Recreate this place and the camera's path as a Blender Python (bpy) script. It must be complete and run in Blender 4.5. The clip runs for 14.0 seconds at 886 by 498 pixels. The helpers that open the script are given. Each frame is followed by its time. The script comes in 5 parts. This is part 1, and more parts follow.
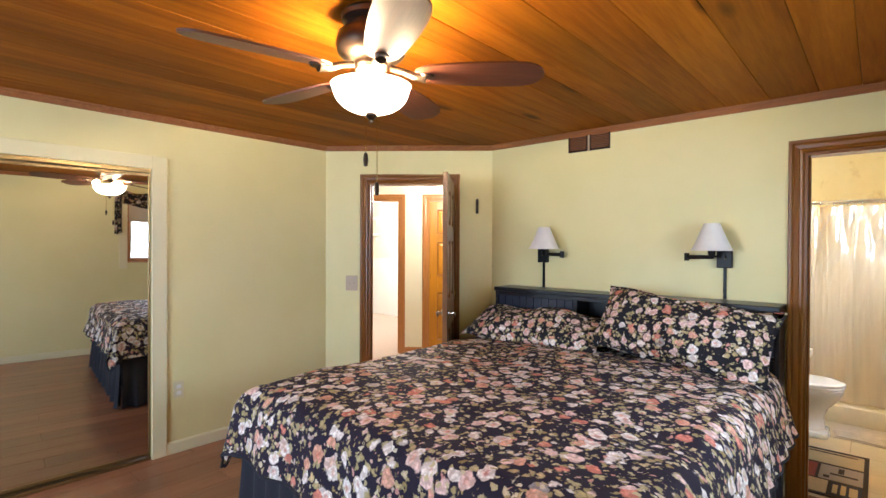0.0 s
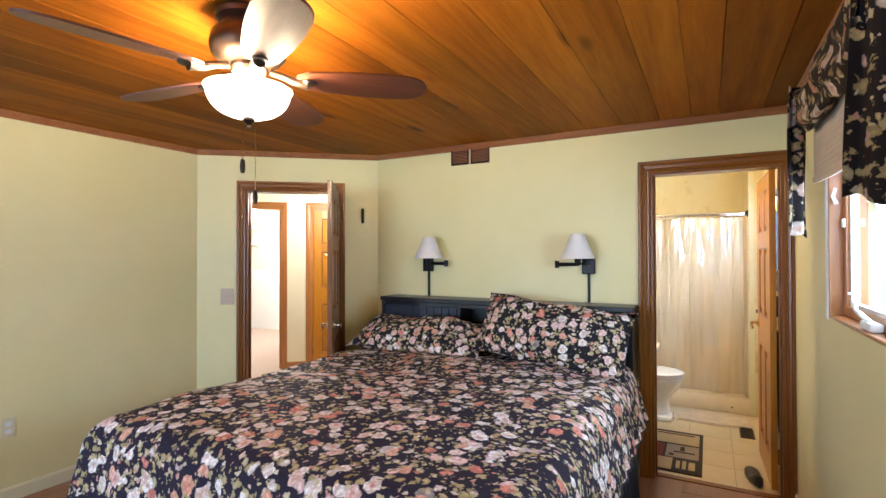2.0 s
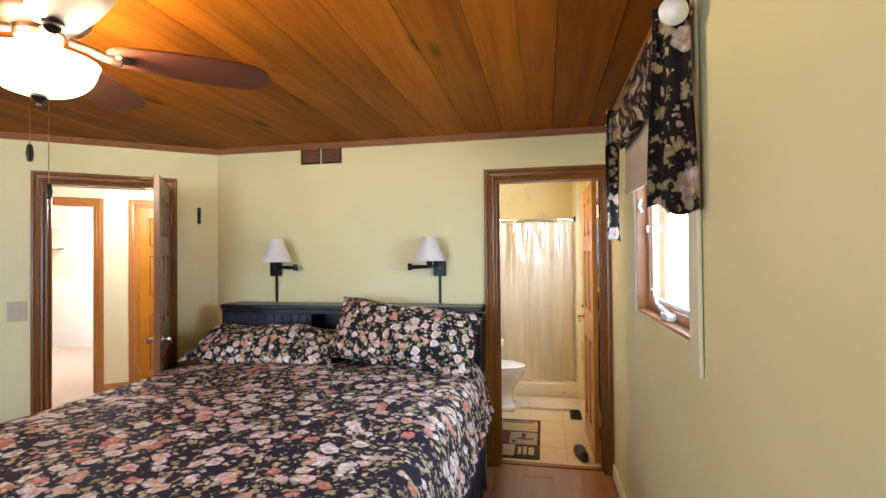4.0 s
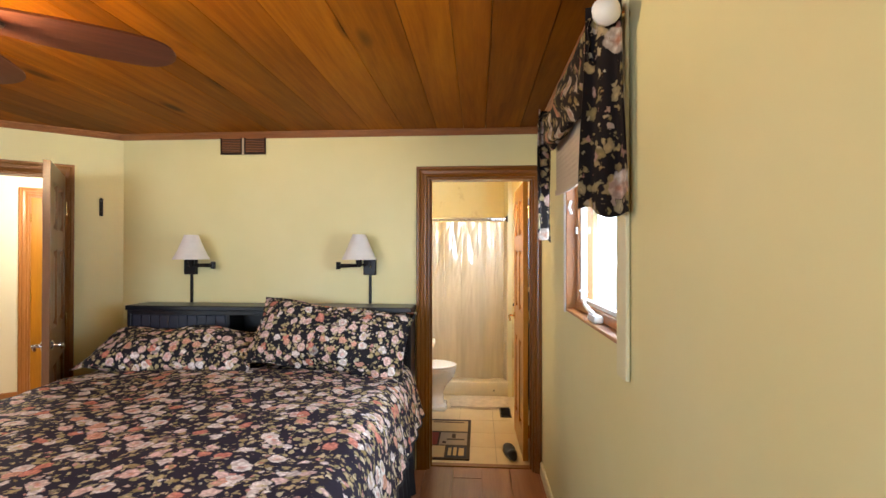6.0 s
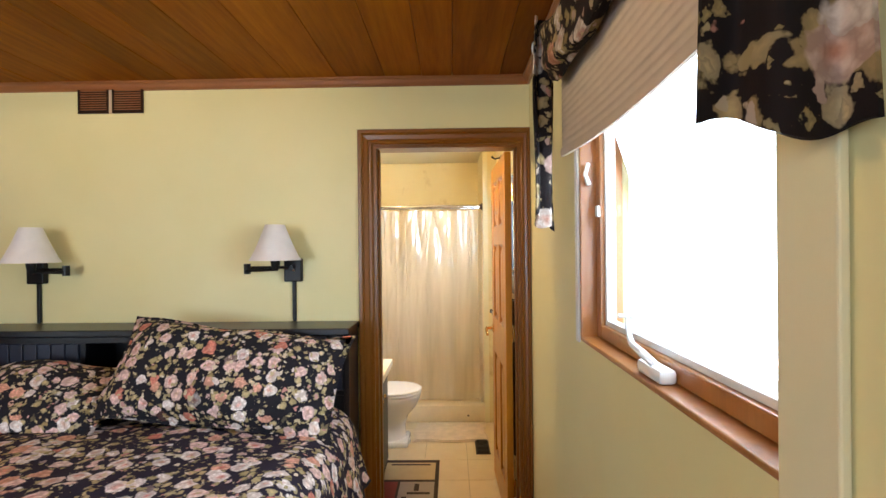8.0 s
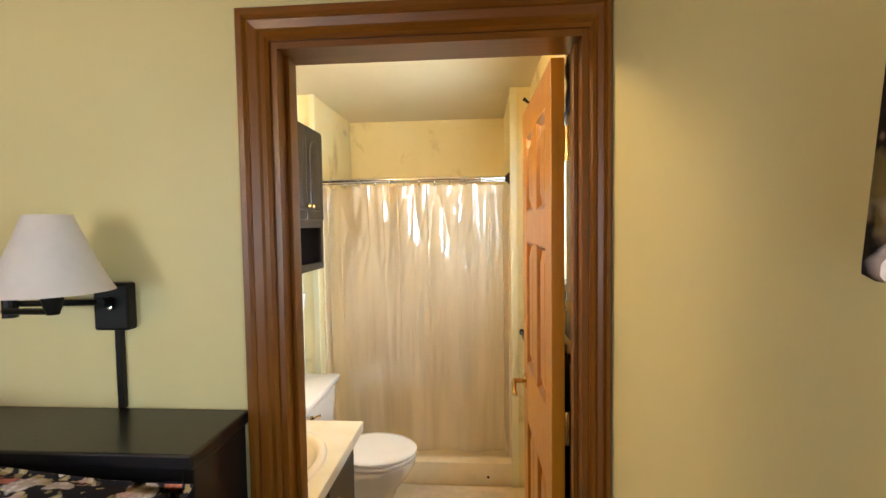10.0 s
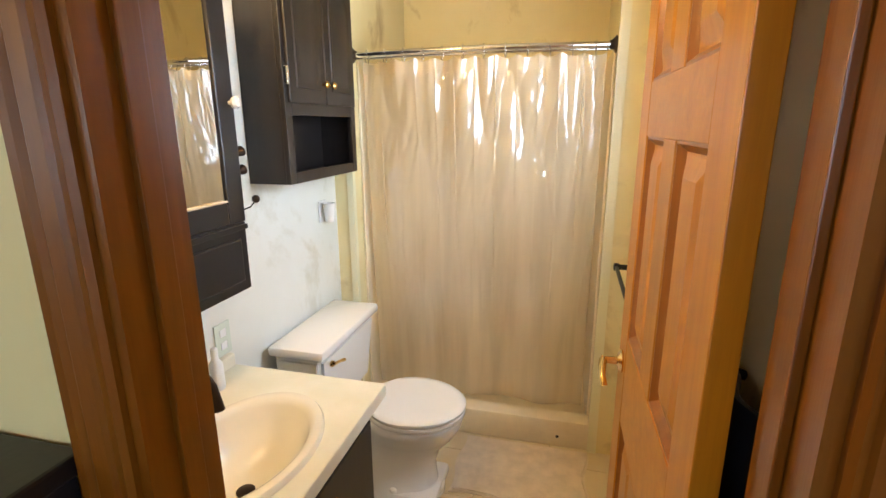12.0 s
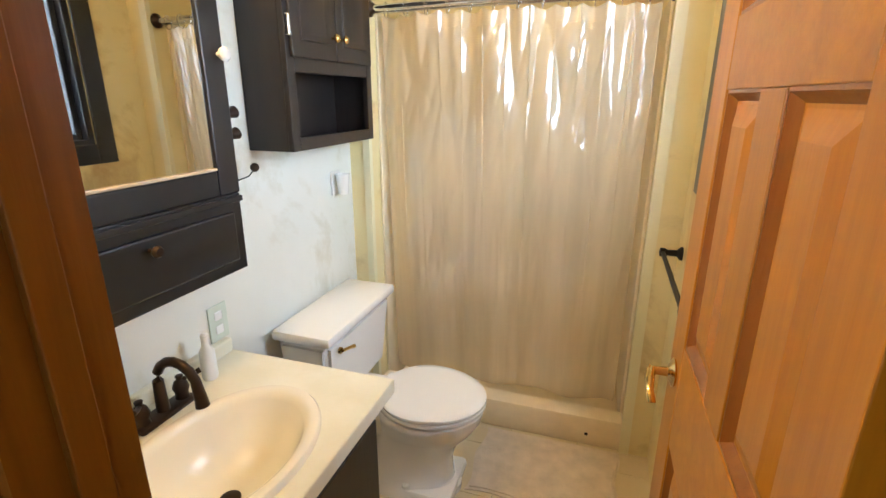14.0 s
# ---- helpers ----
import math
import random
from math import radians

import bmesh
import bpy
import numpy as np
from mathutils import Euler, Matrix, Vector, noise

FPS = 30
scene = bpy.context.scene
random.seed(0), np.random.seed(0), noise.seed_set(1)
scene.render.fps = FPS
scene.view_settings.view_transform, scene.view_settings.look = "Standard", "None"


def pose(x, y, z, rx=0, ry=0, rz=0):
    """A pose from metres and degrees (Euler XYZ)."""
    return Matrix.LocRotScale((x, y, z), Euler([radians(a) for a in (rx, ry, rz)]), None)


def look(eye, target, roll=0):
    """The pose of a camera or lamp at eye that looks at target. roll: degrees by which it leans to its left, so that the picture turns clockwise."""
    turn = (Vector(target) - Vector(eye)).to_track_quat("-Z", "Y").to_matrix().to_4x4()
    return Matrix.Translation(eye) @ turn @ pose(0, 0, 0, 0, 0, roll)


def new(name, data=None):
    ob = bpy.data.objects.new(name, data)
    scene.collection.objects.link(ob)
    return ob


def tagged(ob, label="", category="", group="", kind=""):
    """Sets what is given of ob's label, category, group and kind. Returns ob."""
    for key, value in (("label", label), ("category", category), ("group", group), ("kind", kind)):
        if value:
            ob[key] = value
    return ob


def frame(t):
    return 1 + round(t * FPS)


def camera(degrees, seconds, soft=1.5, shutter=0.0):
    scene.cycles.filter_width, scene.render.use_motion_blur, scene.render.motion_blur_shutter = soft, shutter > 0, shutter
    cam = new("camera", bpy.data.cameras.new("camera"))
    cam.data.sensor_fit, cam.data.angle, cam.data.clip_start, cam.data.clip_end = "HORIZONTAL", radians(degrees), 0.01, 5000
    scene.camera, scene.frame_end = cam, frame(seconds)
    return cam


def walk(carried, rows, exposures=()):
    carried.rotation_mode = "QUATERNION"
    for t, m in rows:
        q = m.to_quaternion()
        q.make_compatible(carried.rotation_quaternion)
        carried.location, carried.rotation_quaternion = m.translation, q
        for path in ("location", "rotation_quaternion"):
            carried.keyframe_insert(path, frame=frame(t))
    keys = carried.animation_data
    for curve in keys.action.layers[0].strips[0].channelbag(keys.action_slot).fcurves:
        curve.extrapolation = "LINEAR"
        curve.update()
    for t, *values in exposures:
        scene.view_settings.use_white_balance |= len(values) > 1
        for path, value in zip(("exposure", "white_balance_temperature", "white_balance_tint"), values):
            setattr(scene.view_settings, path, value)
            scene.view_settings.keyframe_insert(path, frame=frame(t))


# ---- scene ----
cam = camera(84.36, 14.0)
ROWS = [
    (0, 0.4075, 1.7340, 1.4897, 41.751, -0.473, -0.272),
    (0.5, 0.4107, 1.7277, 1.4898, 39.800, -0.309, -0.353),
    (1, 0.4126, 1.7203, 1.4914, 36.334, -0.030, -0.424),
    (1.5, 0.4130, 1.7222, 1.4945, 32.524, 0.310, -0.068),
    (2, 0.4204, 1.7260, 1.4935, 28.531, 0.622, 0.138),
    (2.5, 0.4182, 1.7329, 1.4957, 24.155, 0.758, 0.341),
    (3, 0.4188, 1.7422, 1.4927, 19.712, 0.889, 0.340),
    (3.5, 0.4223, 1.7596, 1.4967, 15.706, 0.857, 0.497),
    (4, 0.4224, 1.7716, 1.5004, 11.745, 0.752, 0.549),
    (6.5, 0.4381, 1.9428, 1.5113, 3.438, 0.400, -0.022),
    (7, 0.4497, 2.1616, 1.4957, 2.774, 0.320, 0.133),
    (7.5, 0.4548, 2.4582, 1.5138, 1.750, 0.029, 0.278),
    (8, 0.4685, 2.8032, 1.5132, 0.974, -0.142, 0.623),
    (8.2, 0.4813, 2.9382, 1.5284, 0.776, -0.268, 0.662),
    (10.3, 0.5790, 4.2789, 1.5992, 5.696, -3.841, 0.825),
    (10.5, 0.5823, 4.3724, 1.5841, 6.658, -4.652, 0.830),
    (11, 0.5958, 4.5719, 1.5716, 9.796, -7.964, 0.814),
    (11.5, 0.5933, 4.7222, 1.5648, 12.301, -11.762, 0.516),
    (12, 0.5901, 4.8458, 1.5558, 14.470, -14.259, 0.299),
    (12.5, 0.5844, 4.9367, 1.5377, 16.362, -15.611, 0.102),
    (13, 0.5760, 4.9907, 1.5258, 17.584, -16.611, 0.087),
    (13.5, 0.5722, 5.0330, 1.5160, 18.170, -16.917, -0.038),
    (14, 0.5668, 5.0544, 1.5189, 18.210, -17.289, -0.041),
]
walk(cam, [(t, pose(x, y, z, 90 + pitch, roll, yaw)) for t, x, y, z, yaw, pitch, roll in ROWS],
     exposures=((0.0, -0.08, 5950, 13), (3.0, -0.12, 5650, 13), (4.2, -0.14, 5950, 14), (6.5, -0.20, 6550, 15), (8.2, -0.26, 6450, 14),
                (10.3, -0.58, 6950, 13), (11.0, -0.62, 6800, 14), (12.5, -0.64, 6450, 16), (14.0, -0.67, 6300, 14)))

# ---- world and lights ----
world = bpy.data.worlds.new("sky")
scene.world = world
world.use_nodes = True
_bg = world.node_tree.nodes["Background"]
_sky = world.node_tree.nodes.new("ShaderNodeTexSky")
_sky.sky_type, _sky.sun_disc = "NISHITA", False
_sky.sun_elevation, _sky.sun_rotation = radians(40), radians(120)
world.node_tree.links.new(_sky.outputs[0], _bg.inputs[0])
_bg.inputs[1].default_value = 0.12


def area(name, m, sx, sy, watts, colour):
    d = bpy.data.lights.new(name, "AREA")
    d.shape, d.size, d.size_y, d.energy, d.color = "RECTANGLE", sx, sy, watts, colour
    ob = new(name, d)
    ob.matrix_world = m
    return ob


def point(name, x, y, z, watts, colour, r=0.05):
    d = bpy.data.lights.new(name, "POINT")
    d.energy, d.color, d.shadow_soft_size = watts, colour, r
    ob = new(name, d)
    ob.location = (x, y, z)
    return ob


WARM, DAY = (1.0, 0.74, 0.40), (0.66, 0.83, 1.0)
area("daylight_east", look((1.06, 3.87, 1.55), (0, 3.87, 1.2)), 0.8, 0.7, 25, DAY)
area("daylight_south", look((-1.7, -0.42, 1.45), (-1.4, 3, 0.45)), 1.9, 1.2, 118, DAY)
area("daylight_bath", look((1.04, 6.32, 1.66), (0, 6.75, 1.55)), 0.75, 0.62, 33, DAY)
for k in range(3):
    point("fan_bulb", -1.05 + 0.118 * math.cos(0.5 + 2.094 * k), 2.95 + 0.118 * math.sin(0.5 + 2.094 * k), 2.108, 44, WARM, 0.03)
point("hall_bulb", -3.45, 6.1, 2.05, 66, (1.0, 0.92, 0.76), 0.12)
# unseen lamp without a fixture, added to brighten the far room
point("far_room_fill", -6.3, 7.4, 2.1, 130, (1.0, 0.95, 0.9), 0.15)
point("vanity_bulb", -0.30, 5.74, 2.20, 47, (1.0, 0.71, 0.35), 0.05)

# ---- materials ----


def mat(name):
    m = bpy.data.materials.new(name)
    m.use_nodes = True
    nt = m.node_tree
    return m, nt, nt.nodes["Principled BSDF"]


def nd(nt, kind, **inputs):
    n = nt.nodes.new(kind)
    for k, v in inputs.items():
        n.inputs[k.replace("_", " ")].default_value = v
    return n


def ramp(nt, fac, stops, interp="LINEAR"):
    r = nt.nodes.new("ShaderNodeValToRGB")
    r.color_ramp.interpolation = interp
    el = r.color_ramp.elements
    while len(el) < len(stops):
        el.new(0.5)
    for e, (p, c) in zip(el, stops):
        e.position, e.color = p, (*c, 1) if len(c) == 3 else c
    nt.links.new(fac, r.inputs[0])
    return r.outputs[0]


def mixc(nt, fac, a, b, mode="MIX"):
    n = nt.nodes.new("ShaderNodeMix")
    n.data_type, n.blend_type = "RGBA", mode
    for sock, v in ((n.inputs[0], fac), (n.inputs[6], a), (n.inputs[7], b)):
        if hasattr(v, "is_linked"):
            nt.links.new(v, sock)
        elif isinstance(v, tuple):
            sock.default_value = (*v, 1)
        else:
            sock.default_value = v
    return n.outputs[2]


def coords(nt, scale=(1, 1, 1), rot=(0, 0, 0)):
    tc = nt.nodes.new("ShaderNodeTexCoord")
    mp = nt.nodes.new("ShaderNodeMapping")
    mp.inputs["Scale"].default_value, mp.inputs["Rotation"].default_value = scale, rot
    nt.links.new(tc.outputs["Object"], mp.inputs[0])
    return mp.outputs[0]


def noise_tex(nt, vec, scale, detail=4, rough=0.55, dist=0.0):
    n = nd(nt, "ShaderNodeTexNoise", Scale=scale, Detail=detail, Roughness=rough, Distortion=dist)
    nt.links.new(vec, n.inputs["Vector"])
    return n.outputs["Fac"]


def bump(nt, b, height, strength=0.2, dist=0.01):
    n = nd(nt, "ShaderNodeBump", Strength=strength, Distance=dist)
    nt.links.new(height, n.inputs["Height"])
    nt.links.new(n.outputs[0], b.inputs["Normal"])


def paint(name, c, c2, rough=0.55, scale=1.6, rel=0.08, stain=None):
    m, nt, b = mat(name)
    v = coords(nt)
    big = noise_tex(nt, v, scale, 5)
    col = mixc(nt, ramp(nt, big, [(0.35, (0, 0, 0)), (0.7, (1, 1, 1))]), c, c2)
    if stain:
        st = noise_tex(nt, v, 2.3, 6, 0.65, 0.6)
        col = mixc(nt, ramp(nt, st, [(0.53, (0, 0, 0)), (0.68, (0.75, 0.75, 0.75))]), col, stain)
    nt.links.new(col, b.inputs["Base Color"])
    b.inputs["Roughness"].default_value = rough
    bump(nt, b, noise_tex(nt, v, 140, 3), rel, 0.002)
    return m


def wood(name, dark, light, axis="x", rough=0.42, coat=0.15, island=False, obj=False, scale=1.0, knots=False, sat=0.35, spec=0.5):
    """Grain along one axis."""
    m, nt, b = mat(name)
    long_, across = 0.9 * scale, 14 * scale
    sc = {"x": (long_, across, across), "y": (across, long_, across), "z": (across, across, long_)}[axis]
    tc = nt.nodes.new("ShaderNodeTexCoord")
    src = tc.outputs["Object"]
    rnd = None
    if island:
        g = nt.nodes.new("ShaderNodeNewGeometry")
        rnd = g.outputs["Random Per Island"]
    if obj:
        g = nt.nodes.new("ShaderNodeObjectInfo")
        rnd = g.outputs["Random"]
    if rnd is not None:
        mul = nt.nodes.new("ShaderNodeMath")
        mul.operation = "MULTIPLY"
        nt.links.new(rnd, mul.inputs[0])
        mul.inputs[1].default_value = 37.0
        add = nt.nodes.new("ShaderNodeVectorMath")
        nt.links.new(src, add.inputs[0])
        nt.links.new(mul.outputs[0], add.inputs[1])
        src = add.outputs[0]
    mp = nt.nodes.new("ShaderNodeMapping")
    mp.inputs["Scale"].default_value = sc
    nt.links.new(src, mp.inputs[0])
    g1 = noise_tex(nt, mp.outputs[0], 1.0, 5, 0.6, 0.8)
    g2 = noise_tex(nt, mp.outputs[0], 5.0, 4, 0.7)
    col = mixc(nt, ramp(nt, g1, [(0.3, (0, 0, 0)), (0.7, (1, 1, 1))]), dark, light)
    col = mixc(nt, 0.35, col, mixc(nt, ramp(nt, g2, [(0.35, (0, 0, 0)), (0.65, (1, 1, 1))]), dark, light))
    if rnd is not None:
        tone = ramp(nt, rnd, [(0.0, (1 - sat,) * 3), (1.0, (1.12, 1.08, 1.05))])
        col = mixc(nt, 1.0, col, tone, "MULTIPLY")
    if knots:
        kmp = nt.nodes.new("ShaderNodeMapping")
        kmp.inputs["Scale"].default_value = {"x": (1.6, 5, 5), "y": (5, 1.6, 5), "z": (5, 5, 1.6)}[axis]
        nt.links.new(src, kmp.inputs[0])
        vo = nd(nt, "ShaderNodeTexVoronoi", Scale=0.62)
        nt.links.new(kmp.outputs[0], vo.inputs["Vector"])
        col = mixc(nt, ramp(nt, vo.outputs["Distance"], [(0.05, (0.85, 0.85, 0.85)), (0.13, (0, 0, 0))]), col, tuple(0.35 * q for q in dark))
    nt.links.new(col, b.inputs["Base Color"])
    b.inputs["Roughness"].default_value = rough
    b.inputs["Specular IOR Level"].default_value = spec
    b.inputs["Coat Weight"].default_value = coat
    b.inputs["Coat Roughness"].default_value = 0.25
    bump(nt, b, g2, 0.12, 0.003)
    return m


def plain(name, c, rough=0.4, metal=0.0, rel=0.0, coat=0.0, vary=0.1):
    m, nt, b = mat(name)
    v = coords(nt)
    n = noise_tex(nt, v, 18, 4)
    nt.links.new(mixc(nt, n, tuple(q * (1 - vary) for q in c), tuple(min(1, q * (1 + vary)) for q in c)), b.inputs["Base Color"])
    b.inputs["Roughness"].default_value, b.inputs["Metallic"].default_value = rough, metal
    b.inputs["Coat Weight"].default_value = coat
    if rel:
        bump(nt, b, noise_tex(nt, v, 60, 4), rel, 0.003)
    return m


def glow(name, c, strength):
    m, nt, b = mat(name)
    b.inputs["Base Color"].default_value = (*c, 1)
    b.inputs["Emission Color"].default_value = (*c, 1)
    b.inputs["Emission Strength"].default_value = strength
    return m


def floral(name, ground, warm=1.0, size=1.0, pale=0.0, spread=0.74, dim=1.0):
    """Dark cotton printed with sprays of roses and leaves; pale shifts the roses towards cream."""
    m, nt, b = mat(name)
    v = coords(nt)

    def warped(scale, amount):
        wob = nd(nt, "ShaderNodeTexNoise", Scale=scale / size, Detail=3.0)
        nt.links.new(v, wob.inputs["Vector"])
        mv = nt.nodes.new("ShaderNodeVectorMath")
        mv.operation = "MULTIPLY_ADD"
        nt.links.new(wob.outputs["Color"], mv.inputs[0])
        mv.inputs[1].default_value = (amount * size,) * 3
        nt.links.new(v, mv.inputs[2])
        return mv.outputs[0], wob.outputs["Fac"]

    def blobs(vec, scale, r0, r1, offs, metric="EUCLIDEAN"):
        ad = nt.nodes.new("ShaderNodeVectorMath")
        nt.links.new(vec, ad.inputs[0])
        ad.inputs[1].default_value = offs
        vo = nd(nt, "ShaderNodeTexVoronoi", Scale=scale / size, Randomness=0.95)
        vo.distance = metric
        nt.links.new(ad.outputs[0], vo.inputs["Vector"])
        sep = nt.nodes.new("ShaderNodeSeparateColor")
        nt.links.new(vo.outputs["Color"], sep.inputs[0])
        return ramp(nt, vo.outputs["Distance"], [(r0, (1, 1, 1)), (r1, (0, 0, 0))]), sep, vo.outputs["Distance"]

    def over(mask, chance, sep, below, above):
        pick = ramp(nt, sep.outputs[1], [(1 - chance, (0, 0, 0)), (1 - chance + 0.02, (1, 1, 1))])
        return mixc(nt, mixc(nt, 1.0, mask, pick, "MULTIPLY"), below, above)

    fine, grain = warped(42.0, 0.045)
    coarse, _ = warped(22.0, 0.05)
    col = mixc(nt, grain, ground, tuple(q * 1.7 for q in ground))
    # leaves, two layers of thin shapes with lighter ribs
    for scale, offs, chance in ((25, (3.1, 1.7, 0.4), 0.66), (34, (5.7, 8.3, 2.4), 0.52)):
        mask, sep, dist = blobs(fine, scale, 0.36, 0.43, offs, "MANHATTAN" if scale > 30 else "EUCLIDEAN")
        leaf = ramp(nt, sep.outputs[0], [(0.0, (0.30, 0.22, 0.09)), (0.35, (0.56, 0.45, 0.25)), (0.7, (0.36, 0.30, 0.14)), (1.0, (0.68, 0.58, 0.40))])
        rib = ramp(nt, dist, [(0.06, (1.35, 1.3, 1.2)), (0.3, (0.85, 0.85, 0.85))])
        col = over(mask, chance, sep, col, mixc(nt, 1.0, leaf, rib, "MULTIPLY"))
    # buds
    mask, sep, dist = blobs(fine, 30, 0.27, 0.34, (7.3, 2.2, 5.0))
    bud = ramp(nt, sep.outputs[0], [(0.0, (0.66, 0.60, 0.54)), (0.5, (0.56, 0.25, 0.21)), (1.0, (0.56, 0.44, 0.36))])
    col = over(mask, 0.34, sep, col, bud)
    # roses: ragged rims, petals shaded from blush heart to pale edge
    mask, sep, dist = blobs(coarse, 14.0, 0.42, 0.48, (0.2, 9.1, 2.0))
    edge = ramp(nt, sep.outputs[0], [(0.0, (0.88, 0.84, 0.81)), (0.28, (0.84, 0.64, 0.60)), (0.46 + 0.3 * pale, (0.72, 0.28 * warm, 0.21)), (0.56 + 0.26 * pale, (0.84, 0.80, 0.77)), (0.84, (0.78, 0.44, 0.32)), (0.94, (0.82, 0.66, 0.60))], "CONSTANT")
    heart = ramp(nt, sep.outputs[2], [(0.0, (0.66, 0.16, 0.12)), (0.4, (0.74, 0.42, 0.26)), (0.7, (0.68, 0.28, 0.23)), (1.0, (0.74, 0.56, 0.40))])
    deep = ramp(nt, dist, [(0.04, (0.85, 0.85, 0.85)), (0.27, (0, 0, 0))])
    rose = mixc(nt, deep, edge, heart)
    pet = nd(nt, "ShaderNodeTexVoronoi", Scale=52.0 / size)
    nt.links.new(fine, pet.inputs["Vector"])
    rose = mixc(nt, 1.0, rose, ramp(nt, pet.outputs["Distance"], [(0.15, (1.15, 1.14, 1.13)), (0.7, (0.70, 0.63, 0.60))]), "MULTIPLY")
    col = over(mask, spread, sep, col, rose)
    mask, sep, dist = blobs(fine, 31, 0.30, 0.36, (1.3, 4.4, 7.7))
    sprig = ramp(nt, sep.outputs[0], [(0.0, (0.33, 0.27, 0.12)), (0.5, (0.58, 0.48, 0.28)), (1.0, (0.70, 0.62, 0.48))])
    col = over(mask, 0.34, sep, col, sprig)
    # dims and warms the whole print: earthier cloth, plus the shadow it hangs in
    if dim < 1.0:
        col = mixc(nt, 1.0, col, (dim, dim * 0.92, dim * 0.82), "MULTIPLY")
    nt.links.new(col, b.inputs["Base Color"])
    b.inputs["Roughness"].default_value = 0.8
    b.inputs["Specular IOR Level"].default_value = 0.2
    bump(nt, b, noise_tex(nt, v, 420, 2), 0.15, 0.002)
    return m


M_WALL = paint("yellow_wall_paint", (0.765, 0.695, 0.355), (0.805, 0.735, 0.405), 0.5)
M_TRIMP = paint("painted_trim", (0.76, 0.70, 0.44), (0.80, 0.74, 0.50), 0.4)
M_BATHW = paint("bath_wall_paint", (0.75, 0.62, 0.30), (0.79, 0.68, 0.38), 0.5, 2.2, 0.08, (0.42, 0.27, 0.10))
M_PANEL = paint("white_wall_panel", (0.74, 0.74, 0.66), (0.80, 0.80, 0.74), 0.35, 2.5, 0.06, (0.56, 0.52, 0.38))
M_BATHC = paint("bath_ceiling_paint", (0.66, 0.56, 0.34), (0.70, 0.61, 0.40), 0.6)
M_HALL = paint("hall_paint", (0.80, 0.74, 0.56), (0.84, 0.78, 0.62), 0.5)
M_WHITE = paint("white_paint", (0.80, 0.80, 0.78), (0.84, 0.84, 0.82), 0.5)
M_CEIL = wood("cedar_boards", (0.175, 0.043, 0.001), (0.39, 0.132, 0.004), "y", 0.55, 0.0, island=True, knots=True, sat=0.38, spec=0.08, scale=0.55)
M_MOULD = wood("stained_moulding", (0.22, 0.07, 0.022), (0.36, 0.14, 0.045), "x", 0.35, 0.25)
M_CASE = wood("oak_casing", (0.155, 0.048, 0.002), (0.240, 0.084, 0.005), "z", 0.34, 0.15)
M_CASEX = wood("oak_casing_head", (0.155, 0.048, 0.002), (0.240, 0.084, 0.005), "x", 0.34, 0.15)
M_DOOR = wood("pine_door", (0.37, 0.138, 0.003), (0.53, 0.228, 0.007), "z", 0.36, 0.12, obj=True, sat=0.1)
M_DOORX = wood("pine_rail", (0.37, 0.138, 0.003), (0.53, 0.228, 0.007), "y", 0.36, 0.12, obj=True, sat=0.1)
# darker tone for the moulding ring round each pine door panel
M_DOORM = wood("dark_door_bead", (0.22, 0.072, 0.010), (0.33, 0.12, 0.018), "z", 0.34, 0.3)
M_DARKD = wood("dark_door", (0.13, 0.05, 0.018), (0.24, 0.10, 0.035), "z", 0.35, 0.3)
M_WIN = wood("window_wood", (0.31, 0.110, 0.022), (0.46, 0.190, 0.050), "z", 0.35, 0.3)
M_FLOOR = wood("laminate", (0.23, 0.085, 0.04), (0.36, 0.16, 0.08), "y", 0.3, 0.25, obj=True, sat=0.2)
M_BLADE = wood("fan_blade_wood", (0.06, 0.016, 0.007), (0.125, 0.036, 0.016), "x", 0.45, 0.05, scale=2.0)
M_BLACKP = plain("black_paint", (0.008, 0.008, 0.011), 0.34, rel=0.1, coat=0.12)
M_NAVY = plain("navy_paint", (0.018, 0.022, 0.040), 0.4, rel=0.1)
M_DARKC = wood("dark_cabinet", (0.007, 0.005, 0.005), (0.015, 0.011, 0.010), "z", 0.42, 0.05)
M_BLACKM = plain("black_metal", (0.014, 0.013, 0.013), 0.4, 0.6)
M_BRONZE = plain("oiled_bronze", (0.045, 0.028, 0.020), 0.35, 0.8)
M_BRASS = plain("brass", (0.72, 0.50, 0.20), 0.18, 1.0)
M_AGED = plain("aged_brass", (0.30, 0.22, 0.11), 0.35, 0.9)
M_CHROME = plain("chrome", (0.75, 0.75, 0.76), 0.12, 1.0)
M_PORC = plain("porcelain", (0.82, 0.81, 0.78), 0.10, coat=0.5, vary=0.012)
M_BONE = plain("bone_sink", (0.84, 0.78, 0.64), 0.24, coat=0.15, vary=0.012)
M_COUNTER = paint("cream_laminate", (0.74, 0.70, 0.54), (0.80, 0.77, 0.64), 0.28, 9)
M_PLATE = plain("almond_plate", (0.52, 0.42, 0.30), 0.4)
M_PLATEW = plain("ivory_plate", (0.72, 0.66, 0.46), 0.4)
M_WHITEP = plain("white_plastic", (0.82, 0.82, 0.80), 0.35)
M_SKIRT = plain("black_skirt", (0.020, 0.020, 0.030), 0.9, rel=0.3)
M_FLORAL = floral("floral_comforter", (0.017, 0.013, 0.025), 1.0, 0.96, 0.1, 0.76)
M_FLORALP = floral("floral_pillow", (0.012, 0.011, 0.015), 1.0, 0.82, 0.7)
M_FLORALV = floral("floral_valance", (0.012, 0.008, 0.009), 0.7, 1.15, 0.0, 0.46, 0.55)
M_TAN = plain("tan_shade", (0.52, 0.43, 0.33), 0.9, rel=0.3)
